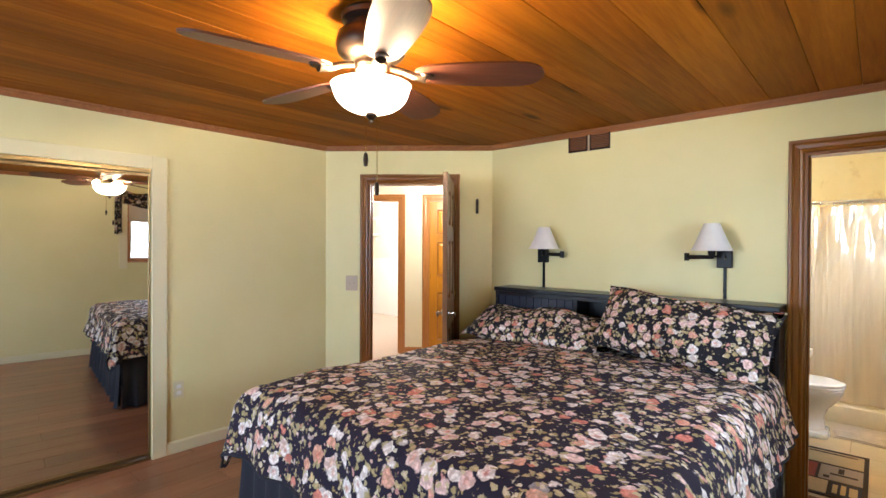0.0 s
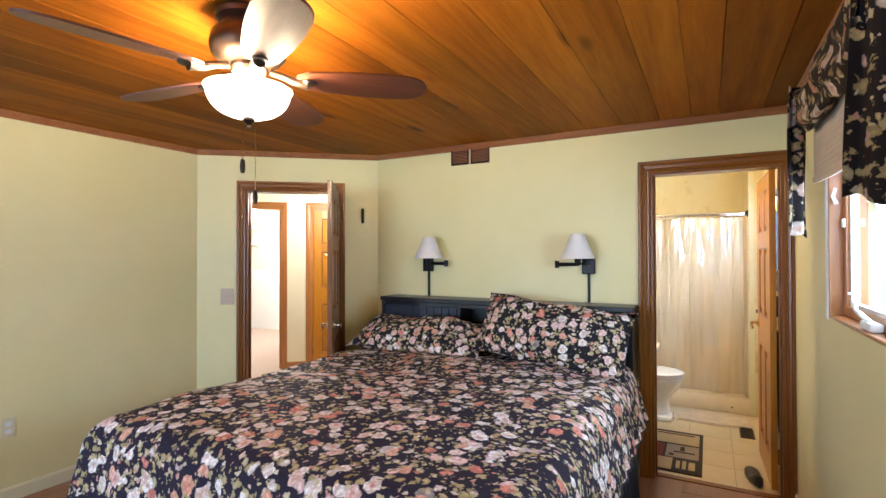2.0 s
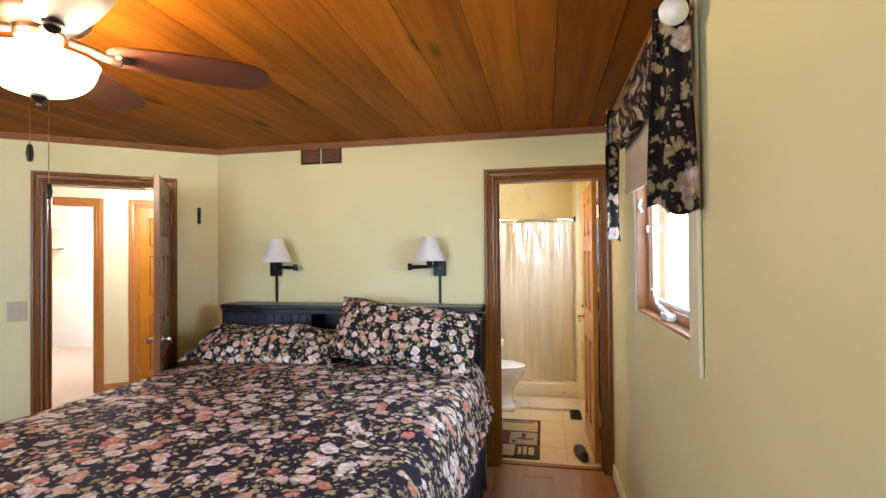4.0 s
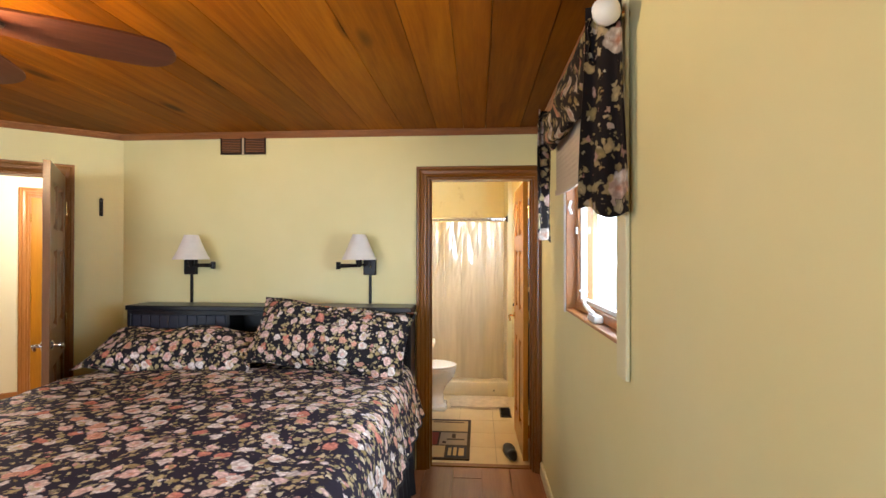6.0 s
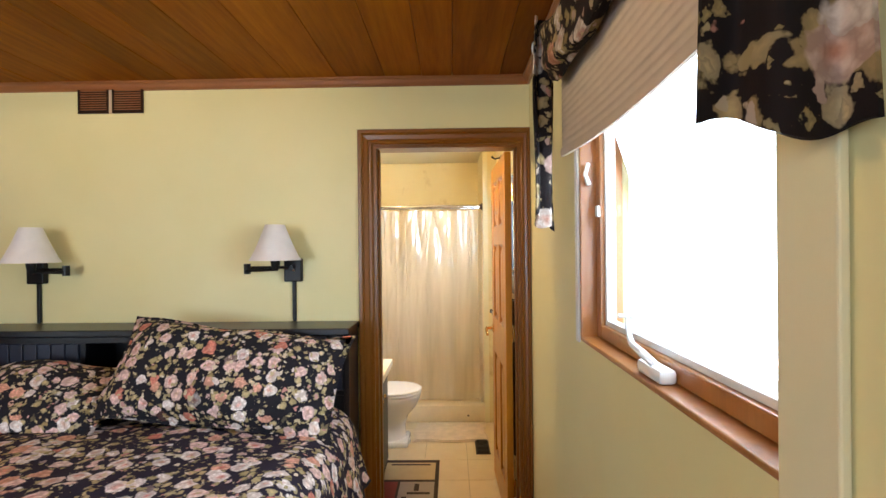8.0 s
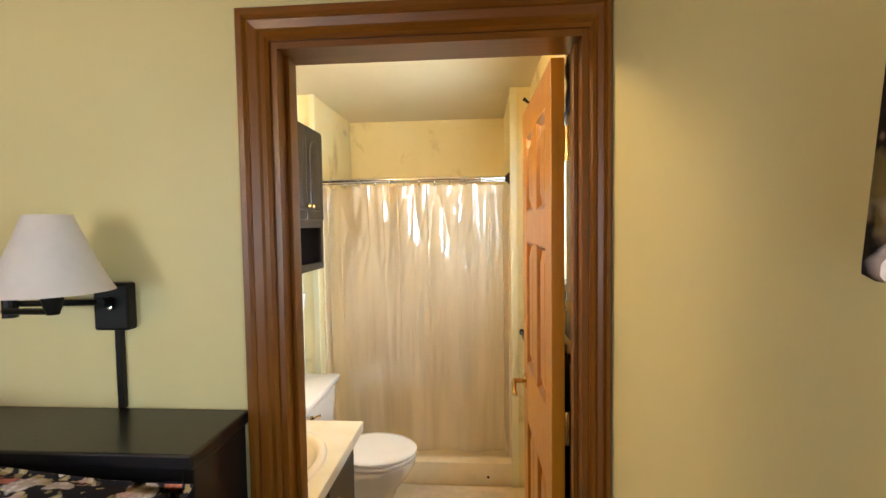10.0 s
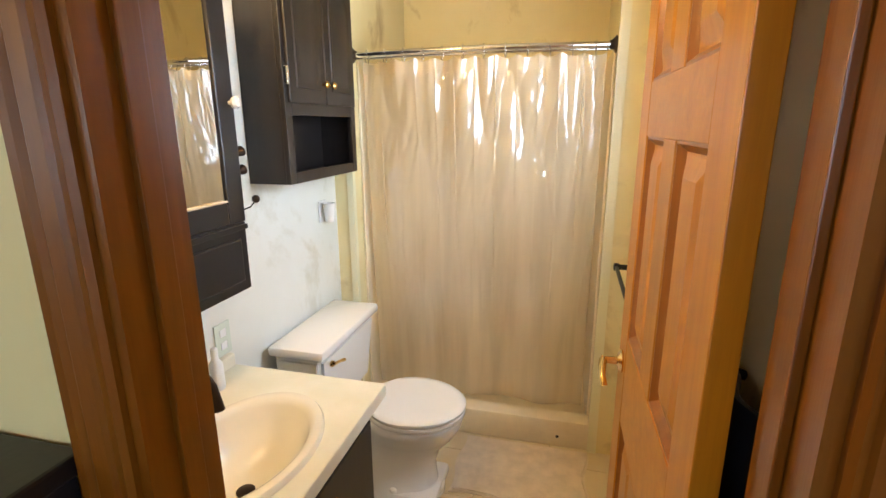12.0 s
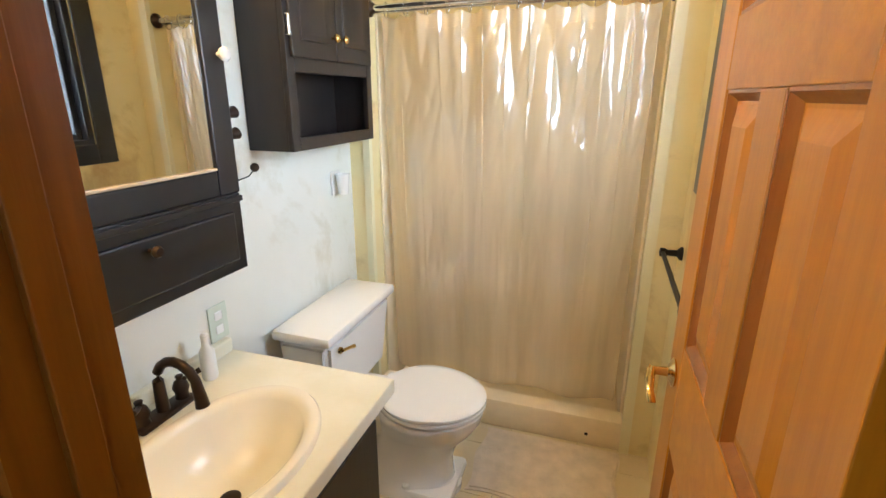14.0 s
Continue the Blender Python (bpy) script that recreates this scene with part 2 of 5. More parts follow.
M_TILE = paint("cream_vinyl", (0.64, 0.51, 0.30), (0.73, 0.60, 0.39), 0.35, 3.0)
M_GROUT = paint("grout", (0.34, 0.27, 0.16), (0.42, 0.34, 0.22), 0.8, 3.0)
M_TOWEL = plain("beige_towel", (0.70, 0.58, 0.44), 0.95, rel=1.0, vary=0.25)
M_CARPET = plain("pale_carpet", (0.52, 0.40, 0.32), 0.95, rel=0.6)
M_MATD = plain("mat_dark", (0.045, 0.028, 0.02), 0.9, rel=0.3)
M_MATN = plain("mat_navy", (0.03, 0.03, 0.045), 0.9, rel=0.3)
M_MATT = plain("mat_tan", (0.50, 0.37, 0.20), 0.9, rel=0.3)
M_MATR = plain("mat_red", (0.22, 0.04, 0.03), 0.9, rel=0.3)
M_MATG = plain("mat_grey", (0.34, 0.28, 0.22), 0.9, rel=0.3)
M_SHADE = plain("linen_shade", (0.80, 0.77, 0.73), 0.9, rel=0.15)
M_SHOE = plain("black_shoe", (0.02, 0.018, 0.018), 0.5, rel=0.2)
M_BOWL = glow("lit_bowl", (1.0, 0.88, 0.66), 8.5)
M_GLOBE = glow("lit_globe", (1.0, 0.92, 0.78), 12.0)
M_BULB = glow("lit_bulb", (1.0, 0.86, 0.62), 4.0)
M_SKYB = glow("bright_sky", (0.88, 0.97, 1.0), 1.5)


def mirror_mat():
    m, nt, b = mat("mirror_glass")
    b.inputs["Base Color"].default_value = (0.66, 0.65, 0.62, 1)
    b.inputs["Metallic"].default_value, b.inputs["Roughness"].default_value = 1.0, 0.015
    return m


def glass_mat():
    m, nt, b = mat("window_glass")
    b.inputs["Transmission Weight"].default_value, b.inputs["Roughness"].default_value, b.inputs["IOR"].default_value = 1.0, 0.0, 1.1
    return m


def vinyl_mat():
    """Clear crinkled vinyl: mostly see-through, a little milky, with sharp gloss."""
    m, nt, b = mat("clear_vinyl")
    out = nt.nodes["Material Output"]
    nt.nodes.remove(b)
    v = coords(nt, (1, 1, 0.35))
    bp = nd(nt, "ShaderNodeBump", Strength=0.35, Distance=0.02)
    nt.links.new(noise_tex(nt, v, 6, 2, 0.5, 1.6), bp.inputs["Height"])
    gl = nd(nt, "ShaderNodeBsdfGlossy", Roughness=0.07)
    gl.inputs["Color"].default_value = (0.95, 0.97, 1.0, 1)
    nt.links.new(bp.outputs[0], gl.inputs["Normal"])
    df = nt.nodes.new("ShaderNodeBsdfDiffuse")
    df.inputs["Color"].default_value = (0.97, 0.85, 0.64, 1)
    tl = nt.nodes.new("ShaderNodeBsdfTranslucent")
    tl.inputs["Color"].default_value = (0.97, 0.84, 0.61, 1)
    tr = nt.nodes.new("ShaderNodeBsdfTransparent")
    tr.inputs["Color"].default_value = (0.97, 0.95, 0.91, 1)

    def mix(f, s1, s2):
        n = nt.nodes.new("ShaderNodeMixShader")
        if hasattr(f, "is_linked"):
            nt.links.new(f, n.inputs[0])
        else:
            n.inputs[0].default_value = f
        nt.links.new(s1, n.inputs[1])
        nt.links.new(s2, n.inputs[2])
        return n.outputs[0]

    milky = mix(0.5, df.outputs[0], tl.outputs[0])
    streak = ramp(nt, noise_tex(nt, coords(nt, (1, 1, 0.05)), 9, 3, 0.5), [(0.3, (0.50, 0.50, 0.50)), (0.75, (0.26, 0.26, 0.26))])
    film = mix(streak, milky, tr.outputs[0])
    nt.links.new(mix(0.16, film, gl.outputs[0]), out.inputs[0])
    return m


M_MIRROR, M_GLASS, M_VINYL = mirror_mat(), glass_mat(), vinyl_mat()

# ---- mesh helpers ----


def finish(name, bm, material, parent=None, label="", smooth=False, m=None):
    me = bpy.data.meshes.new(name)
    bmesh.ops.recalc_face_normals(bm, faces=bm.faces)
    bm.to_mesh(me)
    bm.free()
    me.materials.append(material)
    if smooth:
        for p in me.polygons:
            p.use_smooth = True
        me.set_sharp_from_angle(angle=radians(38))
    ob = new(name, me)
    if parent is not None:
        ob.parent = parent
    if m is not None:
        ob.matrix_basis = m
    if label:
        ob["label"] = label
    return ob


def part(name, bm, material, parent, label="", smooth=False, m=None):
    return finish(name, bm, material, parent, label, smooth, m)


def thing(name, label, category, at=None, kind="", group=""):
    return tagged(new(name), label, category, group, kind) if at is None else _placed(name, label, category, at, kind, group)


def _placed(name, label, category, at, kind, group):
    ob = tagged(new(name), label, category, group, kind)
    ob.matrix_basis = at
    return ob


def box(x0, x1, y0, y1, z0, z1, bevel=0.0, bm=None):
    bm = bm or bmesh.new()
    r = bmesh.ops.create_cube(bm, size=1.0)
    for v in r["verts"]:
        v.co = Vector(((x0 + x1) / 2 + v.co.x * (x1 - x0), (y0 + y1) / 2 + v.co.y * (y1 - y0), (z0 + z1) / 2 + v.co.z * (z1 - z0)))
    if bevel:
        es = list({e for v in r["verts"] for e in v.link_edges})
        bmesh.ops.bevel(bm, geom=es, offset=bevel, segments=2, affect="EDGES", profile=0.5)
    return bm


def boxes(*rows):
    bm = bmesh.new()
    for r in rows:
        box(*r, bm=bm)
    return bm


def lathe(profile, n=32, bm=None, m=Matrix()):
    """Turn (r, z) pairs about z."""
    bm = bm or bmesh.new()
    rings = []
    for r, z in profile:
        if r < 1e-5:
            rings.append([bm.verts.new(m @ Vector((0, 0, z)))])
        else:
            rings.append([bm.verts.new(m @ Vector((r * math.cos(2 * math.pi * i / n), r * math.sin(2 * math.pi * i / n), z))) for i in range(n)])
    for a, b in zip(rings, rings[1:]):
        for i in range(n):
            j = (i + 1) % n
            if len(a) == 1 and len(b) > 1:
                bm.faces.new((a[0], b[i], b[j]))
            elif len(b) == 1 and len(a) > 1:
                bm.faces.new((a[i], a[j], b[0]))
            elif len(a) > 1:
                bm.faces.new((a[i], a[j], b[j], b[i]))
    return bm


def tube(points, r, n=10, bm=None):
    """A round bar along points; r is one radius or one per point."""
    bm = bm or bmesh.new()
    pts = [Vector(p) for p in points]
    rs = r if isinstance(r, (list, tuple)) else [r] * len(pts)
    rings = []
    up = Vector((0, 0, 1))
    for i, p in enumerate(pts):
        d = (pts[min(i + 1, len(pts) - 1)] - pts[max(i - 1, 0)]).normalized()
        ref = up if abs(d.dot(up)) < 0.95 else Vector((1, 0, 0))
        a = d.cross(ref).normalized()
        b = d.cross(a)
        rings.append([bm.verts.new(p + rs[i] * (a * math.cos(2 * math.pi * k / n) + b * math.sin(2 * math.pi * k / n))) for k in range(n)])
    for A, B in zip(rings, rings[1:]):
        for k in range(n):
            bm.faces.new((A[k], A[(k + 1) % n], B[(k + 1) % n], B[k]))
    bm.faces.new(rings[0])
    bm.faces.new(rings[-1][::-1])
    return bm


def sheet(nu, nv, f, thick=0.0):
    """A surface f(u, v) over 0..1 squared, with thickness."""
    bm = bmesh.new()
    g = [[bm.verts.new(f(i / nu, j / nv)) for j in range(nv + 1)] for i in range(nu + 1)]
    for i in range(nu):
        for j in range(nv):
            bm.faces.new((g[i][j], g[i + 1][j], g[i + 1][j + 1], g[i][j + 1]))
    if thick:
        bmesh.ops.recalc_face_normals(bm, faces=bm.faces)
        bmesh.ops.solidify(bm, geom=list(bm.faces), thickness=thick)
    return bm


def extrude_profile(profile, length, axis_pts):
    """A moulding: profile (a, b) pairs swept from one corner to another, given as a function of (a, b, s)."""
    bm = bmesh.new()
    A = [bm.verts.new(axis_pts(a, b, 0.0)) for a, b in profile]
    B = [bm.verts.new(axis_pts(a, b, length)) for a, b in profile]
    n = len(profile)
    for i in range(n):
        bm.faces.new((A[i], A[(i + 1) % n], B[(i + 1) % n], B[i]))
    bm.faces.new(A[::-1])
    bm.faces.new(B)
    return bm


CASING = [(0, 0), (0, 0.010), (0.008, 0.016), (0.020, 0.014), (0.026, 0.019), (0.046, 0.022), (0.052, 0.018), (0.060, 0.024), (0.074, 0.024), (0.078, 0.018), (0.078, 0)]

# ---- structure ----
YW, YB, XE, XO, XL, YS, H, HC = 5.268, 5.388, 0.868, 1.02, -3.324, -0.35, 2.351, 2.40
DIAG = pose(-3.324, 4.325, 0, 0, 0, 39.06)
DL = 1.4965
OPX0, OPX1, OPZ = 0.078, 0.820, 2.035


def structure(name, bm, material, label, category, m=None, smooth=False):
    return tagged(finish(name, bm, material, None, "", smooth, m), label, category, kind="structure")


structure("wall_north", boxes((-2.30, OPX0, YW, YB, 0, HC), (OPX1, XE, YW, YB, 0, HC), (OPX0, OPX1, YW, YB, OPZ, HC)), M_WALL,
          "pale yellow painted bedroom wall behind the bed", "wall")
WY0, WY1, WZ0, WZ1 = 3.374, 4.325, 1.222, 2.13
BY0, BY1, BZ0, BZ1 = 5.76, 6.74, 1.30, 2.05
structure("wall_east", boxes((XE, XO, YS, WY0, 0, HC), (XE, XO, WY1, BY0, 0, HC), (XE, XO, WY0, WY1, 0, WZ0), (XE, XO, WY0, WY1, WZ1, HC),
                             (XE, XO, BY1, 8.0, 0, HC), (XE, XO, BY0, BY1, 0, BZ0), (XE, XO, BY0, BY1, BZ1, HC)), M_WALL,
          "pale yellow painted outer wall with a window", "wall")
CY0, CY1, CZ1 = 0.85, 2.905, 2.0
structure("wall_west", boxes((XL - 0.12, XL, YS, CY0, 0, HC), (XL - 0.12, XL, CY1, 4.325, 0, HC), (XL - 0.12, XL, CY0, CY1, CZ1, HC)), M_WALL,
          "pale yellow painted wall with a mirrored closet", "wall")
SX0, SX1, SZ0, SZ1 = -2.7, -0.7, 0.8, 2.1
structure("wall_south", boxes((XL, SX0, YS - 0.12, YS, 0, HC), (SX1, XE, YS - 0.12, YS, 0, HC), (SX0, SX1, YS - 0.12, YS, 0, SZ0), (SX0, SX1, YS - 0.12, YS, SZ1, HC)), M_WALL,
          "pale yellow painted back wall with a window opening", "wall")
DU0, DU1, DZ = 0.388, 1.135, 2.045
structure("wall_northwest", boxes((0, DU0, 0, 0.12, 0, HC), (DU1, DL, 0, 0.12, 0, HC), (DU0, DU1, 0, 0.12, DZ, HC)), M_WALL,
          "pale yellow painted corner wall with an open door", "wall", DIAG)
structure("closet_back", boxes((XL - 0.75, XL - 0.70, CY0 - 0.1, CY1 + 0.1, 0, HC)), M_WALL, "plain closet wall behind the mirrored doors", "wall")

# boarded ceiling: separate boards in one mesh
bm = bmesh.new()
rng = random.Random(3)
x = XL - 0.12
while x < XO:
    w = rng.choice((0.150, 0.185, 0.185, 0.235))
    y = YS - 0.12
    while y < 5.39:
        ln = 5.39 - y
        dz = rng.uniform(0, 0.0025)
        box(x + 0.001, min(x + w, XO) - 0.001, y + 0.001, y + ln - 0.001, HC - 0.03 + dz, HC - 0.012, 0.0022, bm)
        y += ln
    x += w
structure("ceiling", bm, M_CEIL, "orange-brown cedar board ceiling with knots", "ceiling")
structure("ceiling_backing", boxes((XL - 0.8, XO, YS - 0.12, YB, HC - 0.006, HC + 0.05)), M_MOULD, "dark backing above the ceiling boards", "ceiling")


def cornice(p, q, name="trim_cornice"):
    p, q = Vector((*p, HC - 0.028)), Vector((*q, HC - 0.028))
    d = (q - p).normalized()
    n = Vector((-d.y, d.x, 0))
    prof = [(0, 0), (0.034, 0), (0.034, -0.010), (0.024, -0.016), (0.018, -0.030), (0.010, -0.040), (0, -0.043)]
    bm = extrude_profile(prof, (q - p).length, lambda a, b, s: p + d * s + n * a + Vector((0, 0, b)))
    structure(name, bm, M_MOULD, "stained wood moulding under the ceiling", "moulding")


DA, DB = (-3.324, 4.325), (-2.162, 5.268)
cornice((XE, YW), DB)
cornice(DB, DA)
cornice(DA, (XL, YS))
cornice((XE, YS), (XE, YW))


def baseboard(p, q, h=0.085, t=0.014, material=None, name="baseboard"):
    p, q = Vector((*p, 0)), Vector((*q, 0))
    d = (q - p).normalized()
    n = Vector((-d.y, d.x, 0))
    prof = [(0, 0), (t, 0), (t, h - 0.012), (t * 0.5, h), (0, h)]
    structure(name, extrude_profile(prof, (q - p).length, lambda a, b, s: p + d * s + n * a + Vector((0, 0, b + 0.001))), material or M_TRIMP,
              "painted baseboard along the wall", "baseboard")


baseboard((XE, YS), (XE, YW))
baseboard((0.0, YW), DB)
baseboard(DA, (XL, 3.0))
for a, b in ((0.0, 0.31), (1.21, DL)):
    p, q = DIAG @ Vector((b, 0, 0)), DIAG @ Vector((a, 0, 0))
    baseboard((p.x, p.y), (q.x, q.y))


def casing(name, u0, u1, ztop, m, material, materialx, label, w=0.078, w2=None):
    """Moulded casing round an opening; the wall face is y = 0, the room towards -y."""
    t = thing(name, label, "door frame", m, "structure")
    prof = [(a * w / 0.078, b) for a, b in CASING]
    part("casing_side", extrude_profile(prof, ztop, lambda a, b, s: Vector((u0 - a, -b, ztop + a if s else 0.0))), material, t)
    part("casing_side", extrude_profile(prof, ztop, lambda a, b, s: Vector((u1 + a * (w2 or w) / w, -b, ztop + a if s else 0.0))), material, t)
    part("casing_head", extrude_profile(prof, u1 - u0, lambda a, b, s: Vector((u1 + a * (w2 or w) / w if s else u0 - a, -b, ztop + a))), materialx, t)
    part("jamb", box(u0, u0 + 0.016, -0.001, 0.121, 0, ztop), material, t)
    part("jamb", box(u1 - 0.016, u1, -0.001, 0.121, 0, ztop), material, t)
    part("jamb_head", box(u0 + 0.016, u1 - 0.016, -0.001, 0.121, ztop - 0.016, ztop), materialx, t)
    part("stop", box(u0 + 0.016, u0 + 0.027, 0.045, 0.08, 0, ztop - 0.016, 0.002), material, t)
    part("stop", box(u1 - 0.027, u1 - 0.016, 0.045, 0.08, 0, ztop - 0.016, 0.002), material, t)
    return t


casing("door_frame_1", OPX0, OPX1, OPZ, pose(0, YW, 0), M_CASE, M_CASEX, "fluted brown oak casing of the bathroom doorway", 0.076, 0.046)
casing("door_frame_2", DU0, DU1, DZ, DIAG, M_CASE, M_CASEX, "brown oak casing of the bedroom doorway", 0.074)


def panel_door(name, label, w, h, m, mat_v, mat_h, knob, lever=True, handle_z=0.98, hinge_w=0.0):
    """Six-panel door: hinge at the origin, leaf along +x, thickness along +y."""
    t = thing(name, label, "door", m)
    T = 0.035
    st, mul = 0.105, 0.095
    rows = [(0.19, 0.84), (1.06, 1.53), (1.64, h - 0.105)]
    part("stile", box(0, st, 0, T, 0.008, h, 0.002), mat_v, t)
    part("stile", box(w - st, w, 0, T, 0.008, h, 0.002), mat_v, t)
    c = w / 2
    edges = [0.008] + [z for r in rows for z in r] + [h]
    for i in range(0, len(edges), 2):
        part("rail", box(st + 0.0005, w - st - 0.0005, 0.0006, T - 0.0006, edges[i], edges[i + 1], 0.002), mat_h, t)
    for z0, z1 in rows:
        part("mullion", box(c - mul / 2, c + mul / 2, 0.0006, T - 0.0006, z0 + 0.0005, z1 - 0.0005, 0.002), mat_v, t)
        for x0, x1 in ((st, c - mul / 2), (c + mul / 2, w - st)):
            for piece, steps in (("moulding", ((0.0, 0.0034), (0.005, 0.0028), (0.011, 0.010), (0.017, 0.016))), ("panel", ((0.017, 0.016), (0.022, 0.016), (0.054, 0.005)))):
                bm = bmesh.new()
                for side in (0, 1):
                    vs = []
                    for ins, dep in steps:
                        yy = dep if side == 0 else T - dep
                        a, b, cc, d = x0 + ins, x1 - ins, z0 + ins, z1 - ins
                        vs.append([bm.verts.new((a, yy, cc)), bm.verts.new((b, yy, cc)), bm.verts.new((b, yy, d)), bm.verts.new((a, yy, d))])
                    for A, B in zip(vs, vs[1:]):
                        for k in range(4):
                            bm.faces.new((A[k], A[(k + 1) % 4], B[(k + 1) % 4], B[k]))
                    if piece == "panel":
                        bm.faces.new(vs[-1])
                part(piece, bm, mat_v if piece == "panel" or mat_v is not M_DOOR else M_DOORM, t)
    for sgn, y in ((-1, 0.0), (1, T)):
        hx = w - 0.06
        bm = lathe([(0.0, 0), (0.028, 0), (0.030, 0.004), (0.020, 0.010), (0.010, 0.014), (0.009, 0.045), (0.012, 0.05), (0, 0.052)], 20, None,
                   pose(hx, y, handle_z, 90 if sgn < 0 else -90))
        hd = part("door_handle", bm, knob, t, "polished lever handle", True)
        yy = y + sgn * 0.045
        part("lever", tube([(hx, yy, handle_z), (hx - 0.025, yy + sgn * 0.004, handle_z - 0.004), (hx - 0.058, yy + sgn * 0.006, handle_z - 0.014), (hx - 0.072, yy + sgn * 0.002, handle_z - 0.034)], [0.010, 0.010, 0.008, 0.009], 10), knob, hd, "", True)
    for z in (0.22, 1.05, h - 0.22):
        part("hinge", tube([(0.0, -0.006 if hinge_w >= 0 else T + 0.006, z - 0.045), (0.0, -0.006 if hinge_w >= 0 else T + 0.006, z + 0.045)], 0.007, 8), M_BRASS, t)
    return t


# bathroom leaf: hinged at the east jamb, swung in against the east wall
bx, by, fx, fy = 0.757, 5.425, 0.742, 6.100
ang = math.degrees(math.atan2(fy - by, fx - bx))
panel_door("door_1", "varnished pine six-panel bathroom door standing open", math.hypot(fx - bx, fy - by), 2.025, pose(bx + 0.034, by, 0, 0, 0, ang) @ pose(0, 0, 0), M_DOOR, M_DOORX, M_BRASS)
# bedroom leaf: hinged at the far jamb, swung into the bedroom
panel_door("door_2", "dark brown wooden bedroom door standing open", 0.735, 2.03, DIAG @ pose(1.125, -0.028, 0, 0, 0, -92.5), M_DARKD, M_DARKD, M_CHROME, hinge_w=-1)

# ---- floors ----
FLOOR = structure("floor", boxes((XL - 0.8, XO, YS - 0.12, YB - 0.05, -0.10, -0.010)), M_MOULD, "reddish-brown laminate bedroom floor", "floor")
BFLOOR = structure("bath_floor", boxes((-0.64, XE, YB - 0.05, 8.0, -0.10, -0.004)), M_GROUT, "cream vinyl tile bathroom floor", "floor")
structure("threshold", box(OPX0 + 0.017, OPX1 - 0.017, YB - 0.075, YB - 0.02, -0.004, 0.007, 0.003), M_CASEX, "wooden threshold strip in the bathroom doorway", "threshold")
structure("hall_floor", boxes((-1.2, 3.2, 0.0, 6.5, -0.10, 0.002)), M_CARPET, "pale beige hall carpet", "floor", DIAG)

# ---- bathroom shell ----
XB, YT, YR = -0.52, 7.03, 7.86
structure("bath_wall_west", boxes((XB - 0.1, XB, YB, YT + 0.1, 0, HC)), M_PANEL, "off-white bathroom wall panel with faint yellow stains", "wall")
structure("bath_wall_south", boxes((XB - 0.1, OPX0, YB, YB + 0.003, 0, HC), (OPX1, XE, YB, YB + 0.003, 0, HC), (OPX0, OPX1, YB, YB + 0.003, OPZ, HC)), M_BATHW, "yellow inner face of the doorway wall", "wall")
structure("bath_wall_east", boxes((XE - 0.003, XE, YB + 0.003, BY0, 0, HC), (XE - 0.003, XE, BY1, YT, 0, HC), (XE - 0.003, XE, BY0, BY1, 0, BZ0), (XE - 0.003, XE, BY0, BY1, BZ1, HC)), M_BATHW, "stained yellow bathroom wall", "wall")
structure("shower_wall_north", boxes((-0.62, XE, YR, 8.0, 0, HC)), M_BATHW, "stained yellow wall at the back of the shower", "wall")
structure("shower_wall_west", boxes((XB - 0.1, -0.425, YT, YR, 0, HC)), M_BATHW, "yellow side wall of the shower", "wall")
structure("shower_wall_east", boxes((0.750, XE, YT, YR, 0, HC)), M_BATHW, "yellow side wall of the shower", "wall")
structure("shower_corner_trim", boxes((-0.452, -0.420, YT - 0.008, YT + 0.02, 0, HC - 0.012), (0.745, 0.785, YT - 0.008, YT + 0.02, 0.0, HC - 0.012)), M_TRIMP, "cream corner trim at the shower opening", "trim")
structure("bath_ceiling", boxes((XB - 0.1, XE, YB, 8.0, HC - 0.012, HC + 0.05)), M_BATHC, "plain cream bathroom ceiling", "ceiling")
M_STALL = plain("almond_fibreglass", (0.80, 0.68, 0.48), 0.3, coat=0.3)
t = thing("shower_stall", "almond fibreglass shower stall with a low curb", "shower")
part("pan", box(-0.424, 0.749, YT + 0.101, YR, 0.0, 0.04), M_STALL, t)
part("curb", box(-0.424, 0.749, YT + 0.001, YT + 0.10, 0, 0.148, 0.014), M_STALL, t, "", True)
part("weep_hole", lathe([(0.0, 0.0), (0.008, 0.0), (0.007, 0.002), (0, 0.002)], 12, None, pose(0.60, YT + 0.001, 0.06, 90)), M_BLACKM, t)
part("side_panel", box(-0.424, -0.412, YT + 0.101, YR - 0.001, 0.041, 1.86, 0.003), M_STALL, t)
part("side_panel", box(0.737, 0.749, YT + 0.101, YR - 0.001, 0.041, 1.86, 0.003), M_STALL, t)
part("back_panel", box(-0.411, 0.736, YR - 0.014, YR - 0.001, 0.041, 1.86, 0.003), M_STALL, t)

# ---- hall and far room ----
structure("hall_wall_far", boxes((0.355, 0.75, 2.30, 2.42, 0, 2.6), (1.53, 3.2, 2.30, 2.42, 0, 2.6), (0.75, 1.53, 2.30, 2.42, 2.10, 2.6), (-1.2, -0.40, 2.30, 2.42, 0, 2.6), (-0.40, 0.355, 2.30, 2.42, 2.10, 2.6)), M_HALL, "brightly lit cream hall wall", "wall", DIAG)
structure("hall_ceiling", boxes((-1.2, 3.2, 0.121, 6.5, 2.6, 2.65)), M_WHITE, "white hall ceiling", "ceiling", DIAG)
structure("hall_wall_end", boxes((-1.32, -1.2, 0.0, 6.5, 0, 2.6), (3.2, 3.3, 0.0, 6.5, 0, 2.6)), M_HALL, "cream end wall of the hall", "wall", DIAG)
